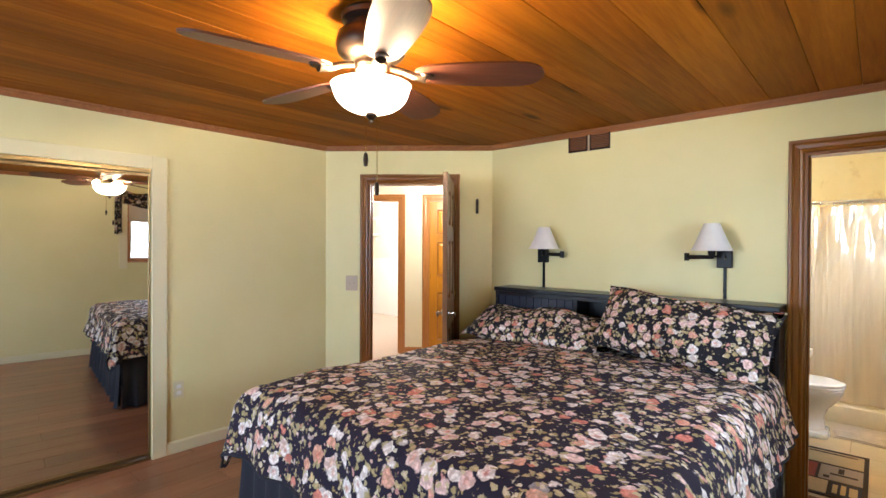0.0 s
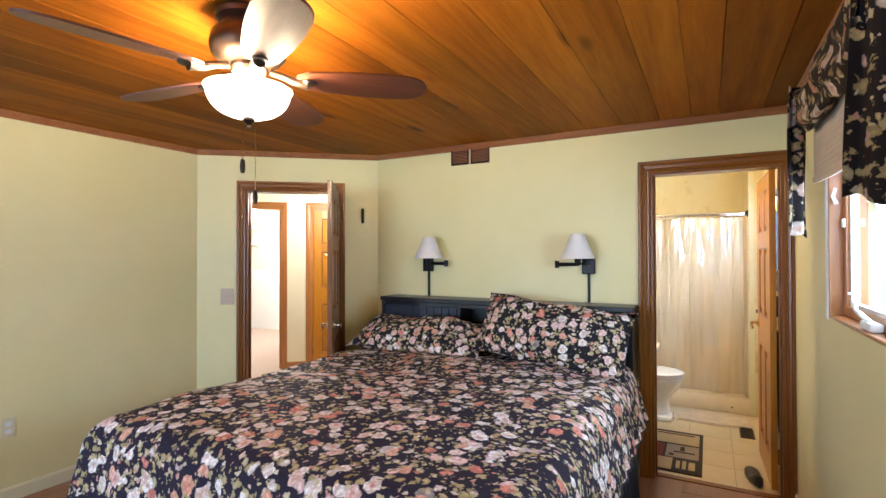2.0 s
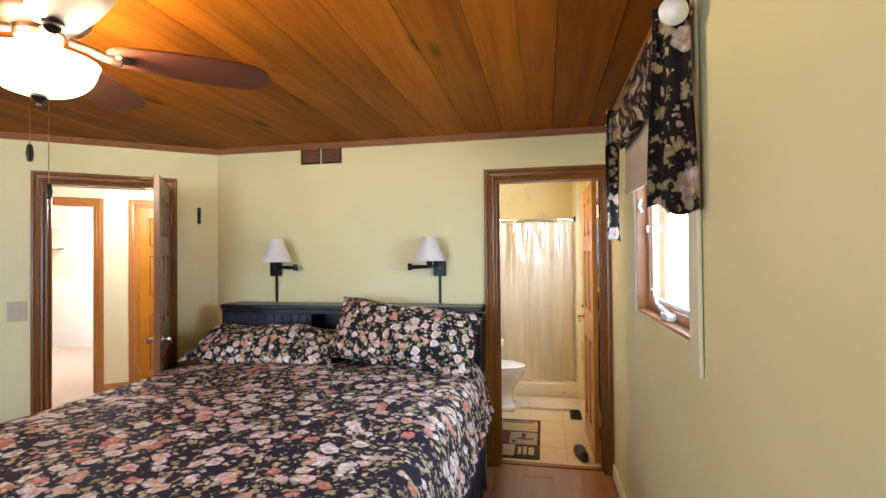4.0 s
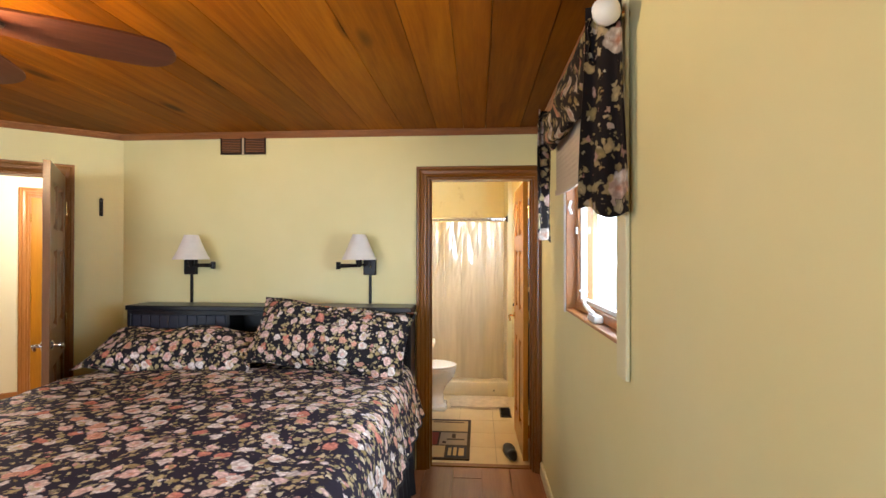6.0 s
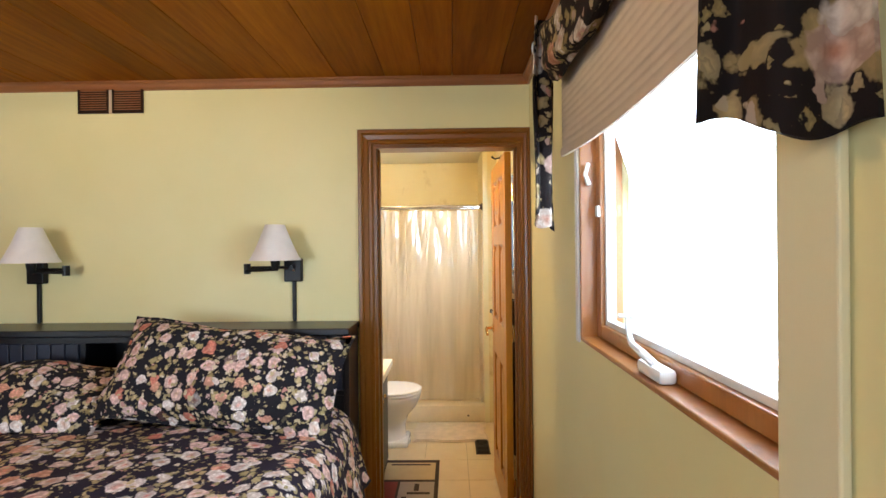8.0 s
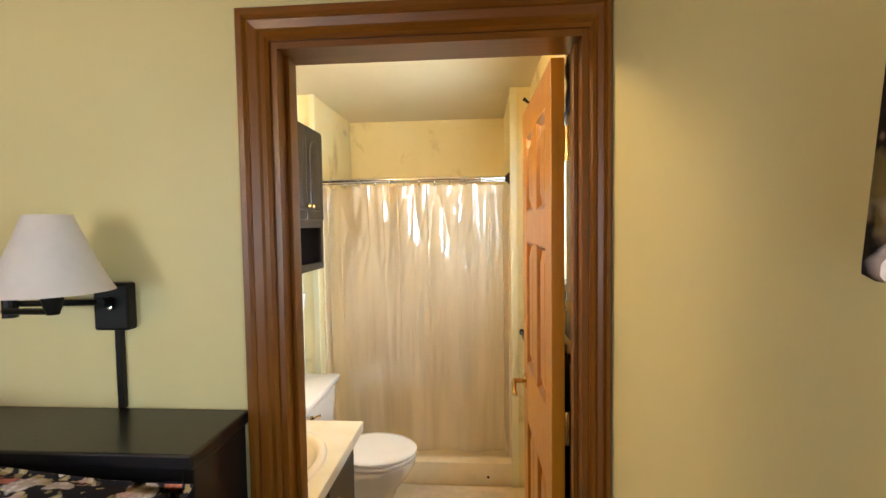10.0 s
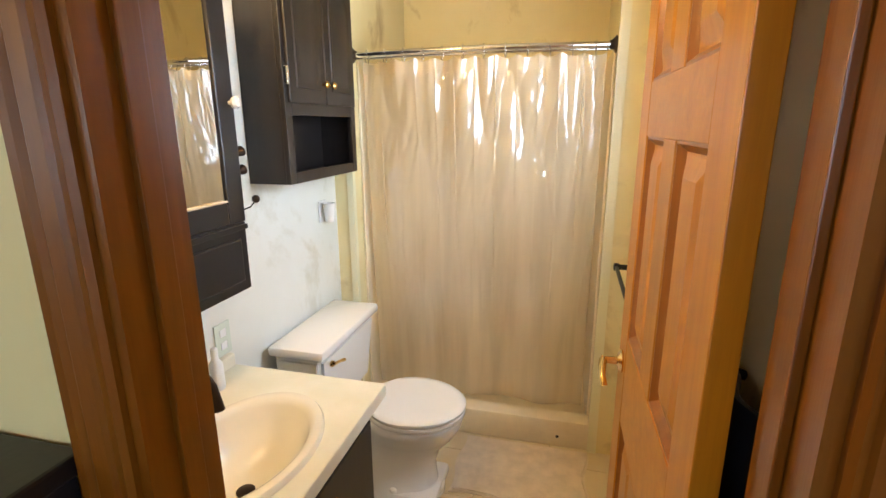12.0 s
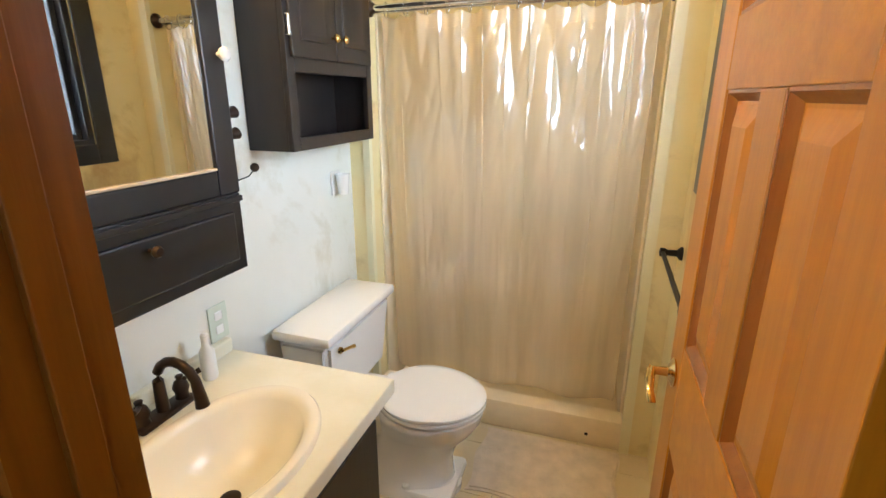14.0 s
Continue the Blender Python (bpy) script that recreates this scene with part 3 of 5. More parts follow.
structure("far_room_wall", boxes((-8.6, -2.5, 8.68, 8.78, 0, 2.6)), M_HALL, "cream far room wall above white wainscot", "wall")
structure("far_room_wainscot", boxes((-8.6, -2.5, 8.655, 8.68, 0.003, 1.16), (-8.6, -2.5, 8.64, 8.68, 1.16, 1.19)), M_WHITE, "white wainscot panel with a cap rail", "wall")
casing("door_frame_3", -0.40, 0.355, 2.10, DIAG @ pose(0, 2.30, 0), M_WIN, M_WIN, "orange-brown casing of the hall doorway", 0.078)
casing("door_frame_4", 0.75, 1.53, 2.10, DIAG @ pose(0, 2.30, 0), M_WIN, M_WIN, "orange-brown casing of a closed hall door", 0.078)
panel_door("door_3", "varnished pine six-panel hall door, closed", 0.745, 2.08, DIAG @ pose(0.767, 2.306, 0), M_DOOR, M_DOORX, M_BRASS)
p, q = DIAG @ Vector((0.67, 2.30, 0)), DIAG @ Vector((0.435, 2.30, 0))
baseboard((p.x, p.y), (q.x, q.y), 0.09, 0.014, M_WIN)
for z in (1.69, 2.03):
    shelf = thing("wall_shelf", "white wall shelf in the far room", "shelf", pose(-8.25, 8.68, z), "", "far room shelves")
    part("board", box(0, 0.66, -0.24, -0.001, 0, 0.03, 0.003), M_WHITE, shelf)
    for x in (0.10, 0.54):
        part("bracket", boxes((x, x + 0.02, -0.18, -0.001, -0.02, -0.0005), (x, x + 0.02, -0.02, -0.001, -0.12, -0.02)), M_WHITE, shelf)
t = thing("hall_ceiling_lamp", "lit white glass globe lamp on the hall ceiling", "ceiling lamp", DIAG @ pose(1.03, 1.6, 0))
part("globe", lathe([(0.0, 2.24), (0.07, 2.25), (0.13, 2.30), (0.15, 2.37), (0.13, 2.44), (0.09, 2.48)], 28), M_GLOBE, t, "", True)
part("base", lathe([(0.09, 2.48), (0.10, 2.50), (0.10, 2.60)], 28), M_WHITEP, t, "", True)

# ---- closet ----
t = thing("closet_frame", "painted casing round the mirrored closet", "door frame", None, "structure")
part("casing_side", box(XL, XL + 0.018, CY1, CY1 + 0.095, 0, CZ1 + 0.09, 0.004), M_TRIMP, t)
part("casing_side", box(XL, XL + 0.018, CY0 - 0.095, CY0, 0, CZ1 + 0.09, 0.004), M_TRIMP, t)
part("casing_head", box(XL, XL + 0.017, CY0, CY1, CZ1, CZ1 + 0.09, 0.004), M_TRIMP, t)
part("track", box(XL - 0.15, XL - 0.001, CY0, CY1, 0.0, 0.022, 0.003), M_AGED, t, "brass floor track")
part("head_track", box(XL - 0.15, XL - 0.001, CY0, CY1, CZ1 - 0.028, CZ1, 0.002), M_AGED, t, "brass head track")
for i, (y0, y1, dx) in enumerate(((1.86, CY1 - 0.004, -0.004), (CY0 + 0.02, 1.90, -0.036))):
    t = thing("mirror_door", "mirrored sliding closet door in a brass frame", "closet door", None, "", "closet mirror doors")
    t.matrix_basis = Matrix.Translation((XL, CY1, 0)) @ pose(0, 0, 0, 0, 0, -3.5) @ Matrix.Translation((-XL, -CY1, 0))
    xx = XL + dx
    part("mirror", box(xx - 0.012, xx - 0.006, y0 + 0.013, y1 - 0.013, 0.05, CZ1 - 0.05), M_MIRROR, t, "mirror glass")
    part("frame_side", box(xx - 0.018, xx, y0, y0 + 0.014, 0.029, CZ1 - 0.031, 0.003), M_AGED, t)
    part("frame_side", box(xx - 0.018, xx, y1 - 0.014, y1, 0.029, CZ1 - 0.031, 0.003), M_AGED, t)
    part("frame_rail", box(xx - 0.018, xx, y0 + 0.014, y1 - 0.014, 0.029, 0.05, 0.003), M_AGED, t)
    part("frame_rail", box(xx - 0.018, xx, y0 + 0.014, y1 - 0.014, CZ1 - 0.05, CZ1 - 0.031, 0.003), M_AGED, t)

# ---- windows ----


def frame_ring(y0, y1, z0, z1, w, x0, x1, bevel=0.004):
    """Four bars round an opening in the east wall, butted."""
    return [box(x0, x1, y0, y0 + w, z0, z1, bevel), box(x0, x1, y1 - w, y1, z0, z1, bevel), box(x0, x1, y0 + w, y1 - w, z0, z0 + w, bevel), box(x0, x1, y0 + w, y1 - w, z1 - w, z1, bevel)]


t = thing("window_1", "wood-framed casement window with a white crank", "window", None, "structure")
for b in frame_ring(WY0, WY1, WZ0, WZ1, 0.014, XE - 0.003, XE + 0.13):
    part("window_frame", b, M_WIN, t)
s0, s1, s2, s3 = WY0 + 0.015, WY1 - 0.015, WZ0 + 0.015, WZ1 - 0.015
for b in frame_ring(s0, s1, s2, s3, 0.040, XE + 0.045, XE + 0.095):
    part("sash", b, M_WIN, t)
for b in frame_ring(s0 + 0.040, s1 - 0.040, s2 + 0.040, s3 - 0.040, 0.016, XE + 0.058, XE + 0.088, 0.002):
    part("sash_bead", b, M_WHITEP, t, "white glazing bead")
g = part("pane", box(XE + 0.070, XE + 0.074, s0 + 0.05, s1 - 0.05, s2 + 0.05, s3 - 0.05), M_GLASS, t)
g.visible_shadow = False
cr = part("crank", box(XE + 0.005, XE + 0.044, 3.77, 3.89, WZ0 + 0.0145, WZ0 + 0.045, 0.010), M_WHITEP, t, "white crank operator", True)
part("crank_arm", tube([(XE + 0.018, 3.82, WZ0 + 0.045), (XE + 0.0, 3.84, WZ0 + 0.065), (XE - 0.004, 3.89, WZ0 + 0.075), (XE + 0.004, 3.935, WZ0 + 0.10), (XE + 0.006, 3.945, WZ0 + 0.125)], [0.009, 0.009, 0.007, 0.006, 0.005], 8), M_WHITEP, cr, "", True)
part("crank_knob", tube([(XE - 0.012, 3.95, WZ0 + 0.128), (XE + 0.020, 3.94, WZ0 + 0.128)], 0.005, 8), M_WHITEP, cr, "", True)
part("latch", tube([(XE + 0.02, WY1 - 0.028, 1.70), (XE + 0.008, WY1 - 0.034, 1.73), (XE + 0.018, WY1 - 0.032, 1.765)], [0.008, 0.007, 0.006], 8), M_WHITEP, t, "white latch", True)
part("latch_keeper", box(XE + 0.034, XE + 0.0445, WY1 - 0.062, WY1 - 0.040, 1.60, 1.635, 0.004), M_WHITEP, t)
tt = thing("window_trim", "narrow painted trim beside the window", "trim", None, "structure")
part("strip", box(XE - 0.016, XE - 0.0035, WY0 - 0.080, WY0 + 0.0145, 1.140, 2.26, 0.003), M_TRIMP, tt)
part("strip", box(XE - 0.008, XE, WY1 + 0.002, WY1 + 0.035, 1.215, 2.26, 0.003), M_WHITE, tt)

t = thing("window_2", "black-framed bathroom window", "window", None, "structure")
for b in frame_ring(BY0, BY1, BZ0, BZ1, 0.03, XE - 0.004, XE + 0.10):
    part("window_frame", b, M_BLACKP, t)
for b in frame_ring(BY0 + 0.031, BY1 - 0.031, BZ0 + 0.031, BZ1 - 0.031, 0.028, XE + 0.03, XE + 0.07):
    part("sash", b, M_BLACKP, t)
g = part("pane", box(XE + 0.05, XE + 0.054, BY0 + 0.045, BY1 - 0.045, BZ0 + 0.045, BZ1 - 0.045), M_GLASS, t)
g.visible_shadow = False
for b in frame_ring(BY0 - 0.09, BY1 + 0.09, BZ0 - 0.08, BZ1 + 0.08, 0.09, XE - 0.016, XE - 0.0045):
    part("casing", b, M_BLACKP, t)
t = tagged(finish("roman_shade", sheet(8, 10, lambda u, v: Vector((XE - 0.026 - 0.004 * math.sin(v * 14), BY0 - 0.06 + u * 1.1, 1.95 + 0.22 * v)), 0.003), M_COUNTER, None, "", True), "short cream fabric shade over the bathroom window", "window shade")
structure("window_3", boxes((SX0, SX0 + 0.05, YS - 0.10, YS, SZ0, SZ1), (SX1 - 0.05, SX1, YS - 0.10, YS, SZ0, SZ1), (SX0 + 0.05, SX1 - 0.05, YS - 0.10, YS, SZ0, SZ0 + 0.05), (SX0 + 0.05, SX1 - 0.05, YS - 0.10, YS, SZ1 - 0.05, SZ1)), M_WIN, "wood-framed window in the back wall", "window")
structure("backdrop", boxes((2.6, 2.62, -6.0, 60.0, -0.29, 30.0)), M_SKYB, "overexposed white daylight outside the window", "backdrop")
structure("ground", boxes((-30, 30, -30, 30, -0.32, -0.30)), plain("grass", (0.07, 0.10, 0.04), 0.9, rel=0.5), "green lawn outside the house", "ground")

# ---- bed ----


def comforter():
    X0, X1, Y0, Y1, ZT, R = -2.010, 0.020, 2.87, 5.02, 0.795, 0.125

    def edge(d, drop):
        """Inset from the rim and fall for a run d past the start of the curve."""
        q = R * math.pi / 2
        if d <= 0:
            return 0.0, 0.0
        if d < q:
            a = d / R
            return R * math.sin(a), R * (1 - math.cos(a))
        return R + (d - q) * 0.22, R + (d - q) * 0.975

    hang = 0.21
    q = R * math.pi / 2 + hang
    wx, wy = (X1 - X0) - 2 * R, (Y1 - Y0) - R

    def f(u, v):
        s = -q + u * (wx + 2 * q)
        t = -q + v * (wy + q)
        ox, dx = edge(-s if s < 0 else s - wx, hang)
        oy, dy = edge(-t, hang)
        x = X0 + R + min(max(s, 0), wx) + (ox if s > wx else -ox if s < 0 else 0)
        y = Y0 + R + max(t, 0) - oy
        both = min(dx, dy)
        z = ZT - max(dx, dy) - 0.12 * both
        if dx > R and dy > R:
            k = min(1.0, both / (R + hang))
            x -= math.copysign(0.015 * k, s)
            y += 0.015 * k
            z -= 0.05 * k
        p = Vector((x, y, z))
        n1 = noise.noise(p * 2.3) * 0.020 + noise.noise(p * 6.5) * 0.009
        quilt = 0.010 * (abs(math.sin(s * 5.2 + 0.7)) ** 0.35 + abs(math.sin(t * 5.2)) ** 0.35 - 1.6)
        side = max(dx, dy) / (R + hang)
        fold = 0.020 * side * math.sin((x + y) * 17 + 2 * noise.noise(p * 3))
        crown = 0.018 * math.cos((x - (X0 + X1) / 2) / (X1 - X0) * math.pi)
        p += Vector((math.copysign(fold, s - wx / 2) if dx > dy else 0.0, -fold if dy >= dx else 0.0, (n1 + quilt + crown - 0.012) * (1 - 0.7 * side)))
        return p

    return f


t = thing("comforter", "dark floral quilted comforter with pink and cream roses", "comforter")
drape = comforter()
part("cover", sheet(130, 120, drape, 0.02), M_FLORAL, t, "", True)
part("foot_piping", tube([drape(k / 90, 0.0) for k in range(91)], 0.007, 6), M_SKIRT, t, "black piping", True)
part("side_piping", tube([drape(0.0, k / 60) for k in range(61)], 0.007, 6), M_SKIRT, t, "black piping", True)
part("side_piping", tube([drape(1.0, k / 60) for k in range(61)], 0.007, 6), M_SKIRT, t, "black piping", True)

t = thing("bed", "king bed with a black pleated skirt", "bed")
part("mattress", box(-1.95, -0.03, 2.94, 5.03, 0.42, 0.745, 0.05), M_SHADE, t, "", True)
part("box_spring", box(-1.98, -0.04, 2.95, 5.02, 0.14, 0.42, 0.02), M_SKIRT, t)
for i, (x0, y0, x1, y1) in enumerate(((-2.01, 5.0, -2.01, 2.92), (-2.01, 2.92, -0.01, 2.92), (-0.01, 2.92, -0.01, 5.0))):
    ln = math.hypot(x1 - x0, y1 - y0)
    d = Vector((x1 - x0, y1 - y0, 0)) / ln
    n = Vector((d.y, -d.x, 0))

    def skirt(u, v, x0=x0, y0=y0, d=d, n=n, ln=ln):
        a = u * ln
        w = (0.006 + 0.020 * (1 - v)) * (math.sin(a * 52) + 0.4 * math.sin(a * 23 + 1))
        return Vector((x0, y0, 0.015 + 0.44 * v)) + d * a + n * (w + 0.02 * (1 - v))
    part("skirt_panel", sheet(int(ln * 60), 5, skirt, 0.004), M_SKIRT, t, "black pleated skirt panel", True)
for x in (-1.85, -0.15):
    for y in (3.1, 4.85):
        part("leg", box(x - 0.03, x + 0.03, y - 0.03, y + 0.03, 0, 0.14, 0.004), M_BLACKM, t)


def pillow(name, w, h, th, m, label):
    bm = bmesh.new()
    n = 34
    for side in (1, -1):
        g = []
        for i in range(n + 1):
            row = []
            for j in range(n + 1):
                a, b = 2 * i / n - 1, 2 * j / n - 1
                e = max(0.0, 1 - abs(a / 0.93) ** 2.6) ** 0.55 * max(0.0, 1 - abs(b / 0.90) ** 2.6) ** 0.55 if abs(a) < 0.93 and abs(b) < 0.90 else 0.0
                pin = 1 - 0.07 * (1 - abs(b) ** 2) * abs(a) ** 6
                pin2 = 1 - 0.09 * (1 - abs(a) ** 2) * abs(b) ** 6
                z = side * (th / 2 * e + 0.0025)
                p = Vector((w / 2 * a * pin, h / 2 * b * pin2, z))
                q = Vector((p.x * 4 + w * 7, p.y * 4, side * 2.0))
                p.z += (noise.noise(q) * 0.028 + noise.noise(q * 2.7) * 0.014) * (0.3 + e)
                p.z += 0.02 * math.sin(a * 7) * (1 - e) * abs(b)
                row.append(bm.verts.new(p))
            g.append(row)
        for i in range(n):
            for j in range(n):
                bm.faces.new((g[i][j], g[i + 1][j], g[i + 1][j + 1], g[i][j + 1]))
    bmesh.ops.remove_doubles(bm, verts=bm.verts, dist=0.0055)
    return tagged(finish(name, bm, M_FLORALP, None, "", True, m), label, "pillow", "bed pillows")


pillow("pillow", 1.13, 0.44, 0.21, pose(-1.475, 4.84, 0.895, 24, 0, 1), "floral king pillow lying slouched on the bed")
pillow("pillow", 1.02, 0.47, 0.22, pose(-0.485, 4.845, 0.985, 54, 0, 2) @ pose(0, 0, 0, 0, 0, -7), "floral king pillow propped against the headboard")

# bookcase headboard
HX0, HX1, HY0, HZ = -1.955, -0.006, 5.035, 1.150
t = thing("headboard", "black painted bookcase headboard with grooved panels", "headboard")
part("top_board", box(HX0 - 0.008, HX1 + 0.004, HY0 - 0.012, YW - 0.003, HZ - 0.032, HZ, 0.005), M_BLACKP, t)
part("side_panel", box(HX0, HX0 + 0.025, HY0, YW - 0.016, 0.0, HZ - 0.0325, 0.003), M_BLACKP, t)
part("side_panel", box(HX1 - 0.025, HX1, HY0, YW - 0.016, 0.0, HZ - 0.0325, 0.003), M_BLACKP, t)
part("back_panel", box(HX0 + 0.026, HX1 - 0.026, YW - 0.022, YW - 0.016, 0.1, HZ - 0.034), M_BLACKP, t)
part("shelf", box(HX0 + 0.026, HX1 - 0.026, HY0 + 0.01, YW - 0.024, 0.84, 0.86), M_BLACKP, t)
part("lower_panel", box(HX0 + 0.026, HX1 - 0.026, HY0 + 0.012, HY0 + 0.028, 0.10, 0.838), M_BLACKP, t)
part("face_rail", box(HX0 + 0.026, HX1 - 0.026, HY0 + 0.002, HY0 + 0.020, HZ - 0.062, HZ - 0.0335, 0.002), M_BLACKP, t)
for x in (-1.245, -1.005, -0.62):
    part("divider", box(x - 0.011, x + 0.011, HY0 + 0.006, YW - 0.024, 0.861, HZ - 0.063, 0.002), M_BLACKP, t)
for x0, x1 in ((HX0 + 0.028, -1.257), (-0.608, HX1 - 0.028)):
    pd = part("sliding_panel", box(x0, x1, HY0 + 0.018, HY0 + 0.026, 0.862, HZ - 0.064), M_NAVY, t, "navy grooved sliding panel")
    x = x0
    while x < x1 - 0.02:
        part("slat", box(x + 0.003, min(x + 0.066, x1) - 0.003, HY0 + 0.008, HY0 + 0.0175, 0.864, HZ - 0.066, 0.003), M_NAVY, pd)
        x += 0.066

# ---- swing-arm lamps ----


def swing_lamp(x, sgn, sx, label):
    """sgn: the side to which the folded arm points; sx: the shade's centre."""
    t = thing("swing_arm_lamp", label, "wall lamp", pose(x, YW, 0), "", "bedside wall lamps")
    part("wall_box", box(-0.044, 0.044, -0.036, -0.001, 1.352, 1.468, 0.006), M_BLACKM, t)
    part("switch", lathe([(0.006, 0), (0.006, 0.012), (0, 0.013)], 10, None, pose(0.008, -0.036, 1.41, 90)), M_CHROME, t)
    part("cord_cover", box(-0.009, 0.009, -0.016, -0.001, HZ + 0.001, 1.352, 0.003), M_BLACKM, t)
    ex = sgn * 0.205
    a = part("arm", tube([(0, -0.055, 1.425), (ex, -0.075, 1.425)], 0.0075, 10), M_BLACKM, t)
    part("arm", tube([(ex, -0.105, 1.412), (sx - x, -0.14, 1.418)], 0.0075, 10), M_BLACKM, t)
    part("pivot", tube([(0, -0.036, 1.425), (0, -0.065, 1.425)], 0.011, 10), M_BLACKM, t)
    part("elbow", tube([(ex, -0.09, 1.395), (ex, -0.09, 1.445)], 0.016, 12), M_BLACKM, t)
    part("socket", lathe([(0, 1.412), (0.012, 1.412), (0.018, 1.43), (0.022, 1.45), (0.022, 1.49), (0, 1.492)], 16, None, pose(sx - x, -0.145, 0)), M_BLACKM, t, "", True)
    r0, r1, z0, z1 = 0.120, 0.045, 1.462, 1.632
    prof = [(r0 + (r1 - r0) * (k / 8) ** 0.85, z0 + (z1 - z0) * k / 8) for k in range(9)]
    inner = [(r - 0.002, z) for r, z in prof][::-1]
    part("shade", lathe(prof + inner + [prof[0]], 40, None, pose(sx - x, -0.145, 0)), M_SHADE, t, "white linen bell shade", True)
    return t


swing_lamp(-1.634, 1, -1.555, "black swing-arm wall lamp with a white shade")
swing_lamp(-0.326, -1, -0.372, "black swing-arm wall lamp with a white shade")

# ---- ceiling fan ----
FAN = (-1.05, 2.95)
ZC = HC - 0.031
t = thing("ceiling_fan", "bronze ceiling fan with five wood blades and a lit bowl", "ceiling fan", pose(*FAN, 0))
part("canopy", lathe([(0.0, ZC), (0.105, ZC), (0.115, ZC - 0.012), (0.112, ZC - 0.03), (0.095, ZC - 0.045), (0.10, ZC - 0.06), (0.128, ZC - 0.085), (0.135, ZC - 0.12), (0.128, ZC - 0.15), (0.10, ZC - 0.178), (0.07, ZC - 0.185), (0, ZC - 0.185)], 40), M_BRONZE, t, "bronze motor housing", True)
part("switch_housing", lathe([(0.06, ZC - 0.185), (0.065, ZC - 0.20), (0.058, ZC - 0.215), (0.0, ZC - 0.216)], 32), M_BRONZE, t, "", True)
bowl = []
for k in range(13):
    a = k / 12 * math.pi / 2
    bowl.append((max(0.0, 0.146 * math.sin(a) ** 0.8), 1.992 + 0.098 * (1 - math.cos(a))))
bowl[0] = (0.0, 1.992)
bw = part("bowl", lathe(bowl + [(0.153, 2.096), (0.147, 2.098)], 44), M_BOWL, t, "glowing white glass bowl", True)
bw.visible_shadow = True
part("finial", lathe([(0.0, 1.955), (0.008, 1.957), (0.006, 1.965), (0.016, 1.975), (0.022, 1.984), (0.018, 1.993), (0, 1.994)], 20), M_BRONZE, t, "", True)
part("bowl_rod", tube([(0, 0, 1.99), (0, 0, 2.12)], 0.006, 8), M_BRONZE, t)


def blade_mesh():
    bm = bmesh.new()
    top, bot = [], []
    out = []
    n = 28
    for k in range(n + 1):
        s = 1 - (1 - k / n) ** 1.4
        x = 0.17 + s * 0.49
        w = 0.052 + 0.030 * math.sin(min(1.0, s * 1.25) * math.pi * 0.62)
        if s > 0.80:
            w *= math.sqrt(max(0.02, 1 - ((s - 0.80) / 0.2) ** 2))
        if s < 0.08:
            w *= 0.55 + 0.45 * s / 0.08
        out.append((x, w))
    ring = [(x, w) for x, w in out] + [(x, -w) for x, w in out[::-1]]
    A = [bm.verts.new((x, y, 0.004)) for x, y in ring]
    B = [bm.verts.new((x, y, -0.004)) for x, y in ring]
    bm.faces.new(A)
    bm.faces.new(B[::-1])
    for i in range(len(ring)):
        j = (i + 1) % len(ring)
        bm.faces.new((A[i], B[i], B[j], A[j]))
    return bm


for k in range(5):
    m = pose(0, 0, 2.142, 0, 0, 41 + 72 * k)
    bl = part("blade", blade_mesh(), M_BLADE, t, "dark red-brown wooden blade", False, m @ pose(0, 0, 0, -12))
    br = bmesh.new()
    tube([(0.075, 0, 0.022), (0.12, 0, 0.010), (0.16, 0, -0.006), (0.21, 0, -0.012)], [0.012, 0.012, 0.016, 0.022], 10, br)
    lathe([(0, -0.016), (0.026, -0.014), (0.030, -0.006), (0, -0.004)], 16, br, pose(0.215, 0, 0))
    part("blade_iron", br, M_BRONZE, t, "", True, m)
for i, (dx, dy, z) in enumerate(((0.0, 0.03, 1.735), (0.005, -0.03, 1.84))):
    part("pull_chain", tube([(dx, dy, 2.10), (dx, dy, z)], 0.0014, 6), M_BRASS, t)
    part("pull_fob", lathe([(0, z - 0.055), (0.007, z - 0.053), (0.010, z - 0.03), (0.007, z - 0.006), (0, z)], 12, None, pose(dx, dy, 0)), M_BRONZE, t, "", True)

# ---- wall fittings ----
t = thing("air_vent", "dark brown louvred air vent below the ceiling", "vent", pose(-1.421, YW, 2.214))
part("backing", box(0.003, 0.331, -0.004, -0.001, 0.003, 0.128), M_BLACKM, t)
for x0, x1 in ((0.0, 0.158), (0.176, 0.334)):
    for b in ((x0, x1, -0.012, -0.004, 0, 0.010), (x0, x1, -0.012, -0.004, 0.121, 0.131), (x0, x0 + 0.010, -0.012, -0.004, 0.0102, 0.1208), (x1 - 0.010, x1, -0.012, -0.004, 0.0102, 0.1208)):
        part("frame", box(*b), M_BRONZE, t)
    for k in range(9):
        z = 0.018 + k * 0.0118
        part("slat", box(x0 + 0.0105, x1 - 0.0105, -0.010, -0.0055, z, z + 0.005), M_MOULD, t)
part("divider", box(0.1585, 0.1755, -0.010, -0.0042, 0, 0.131), M_PLATE, t)

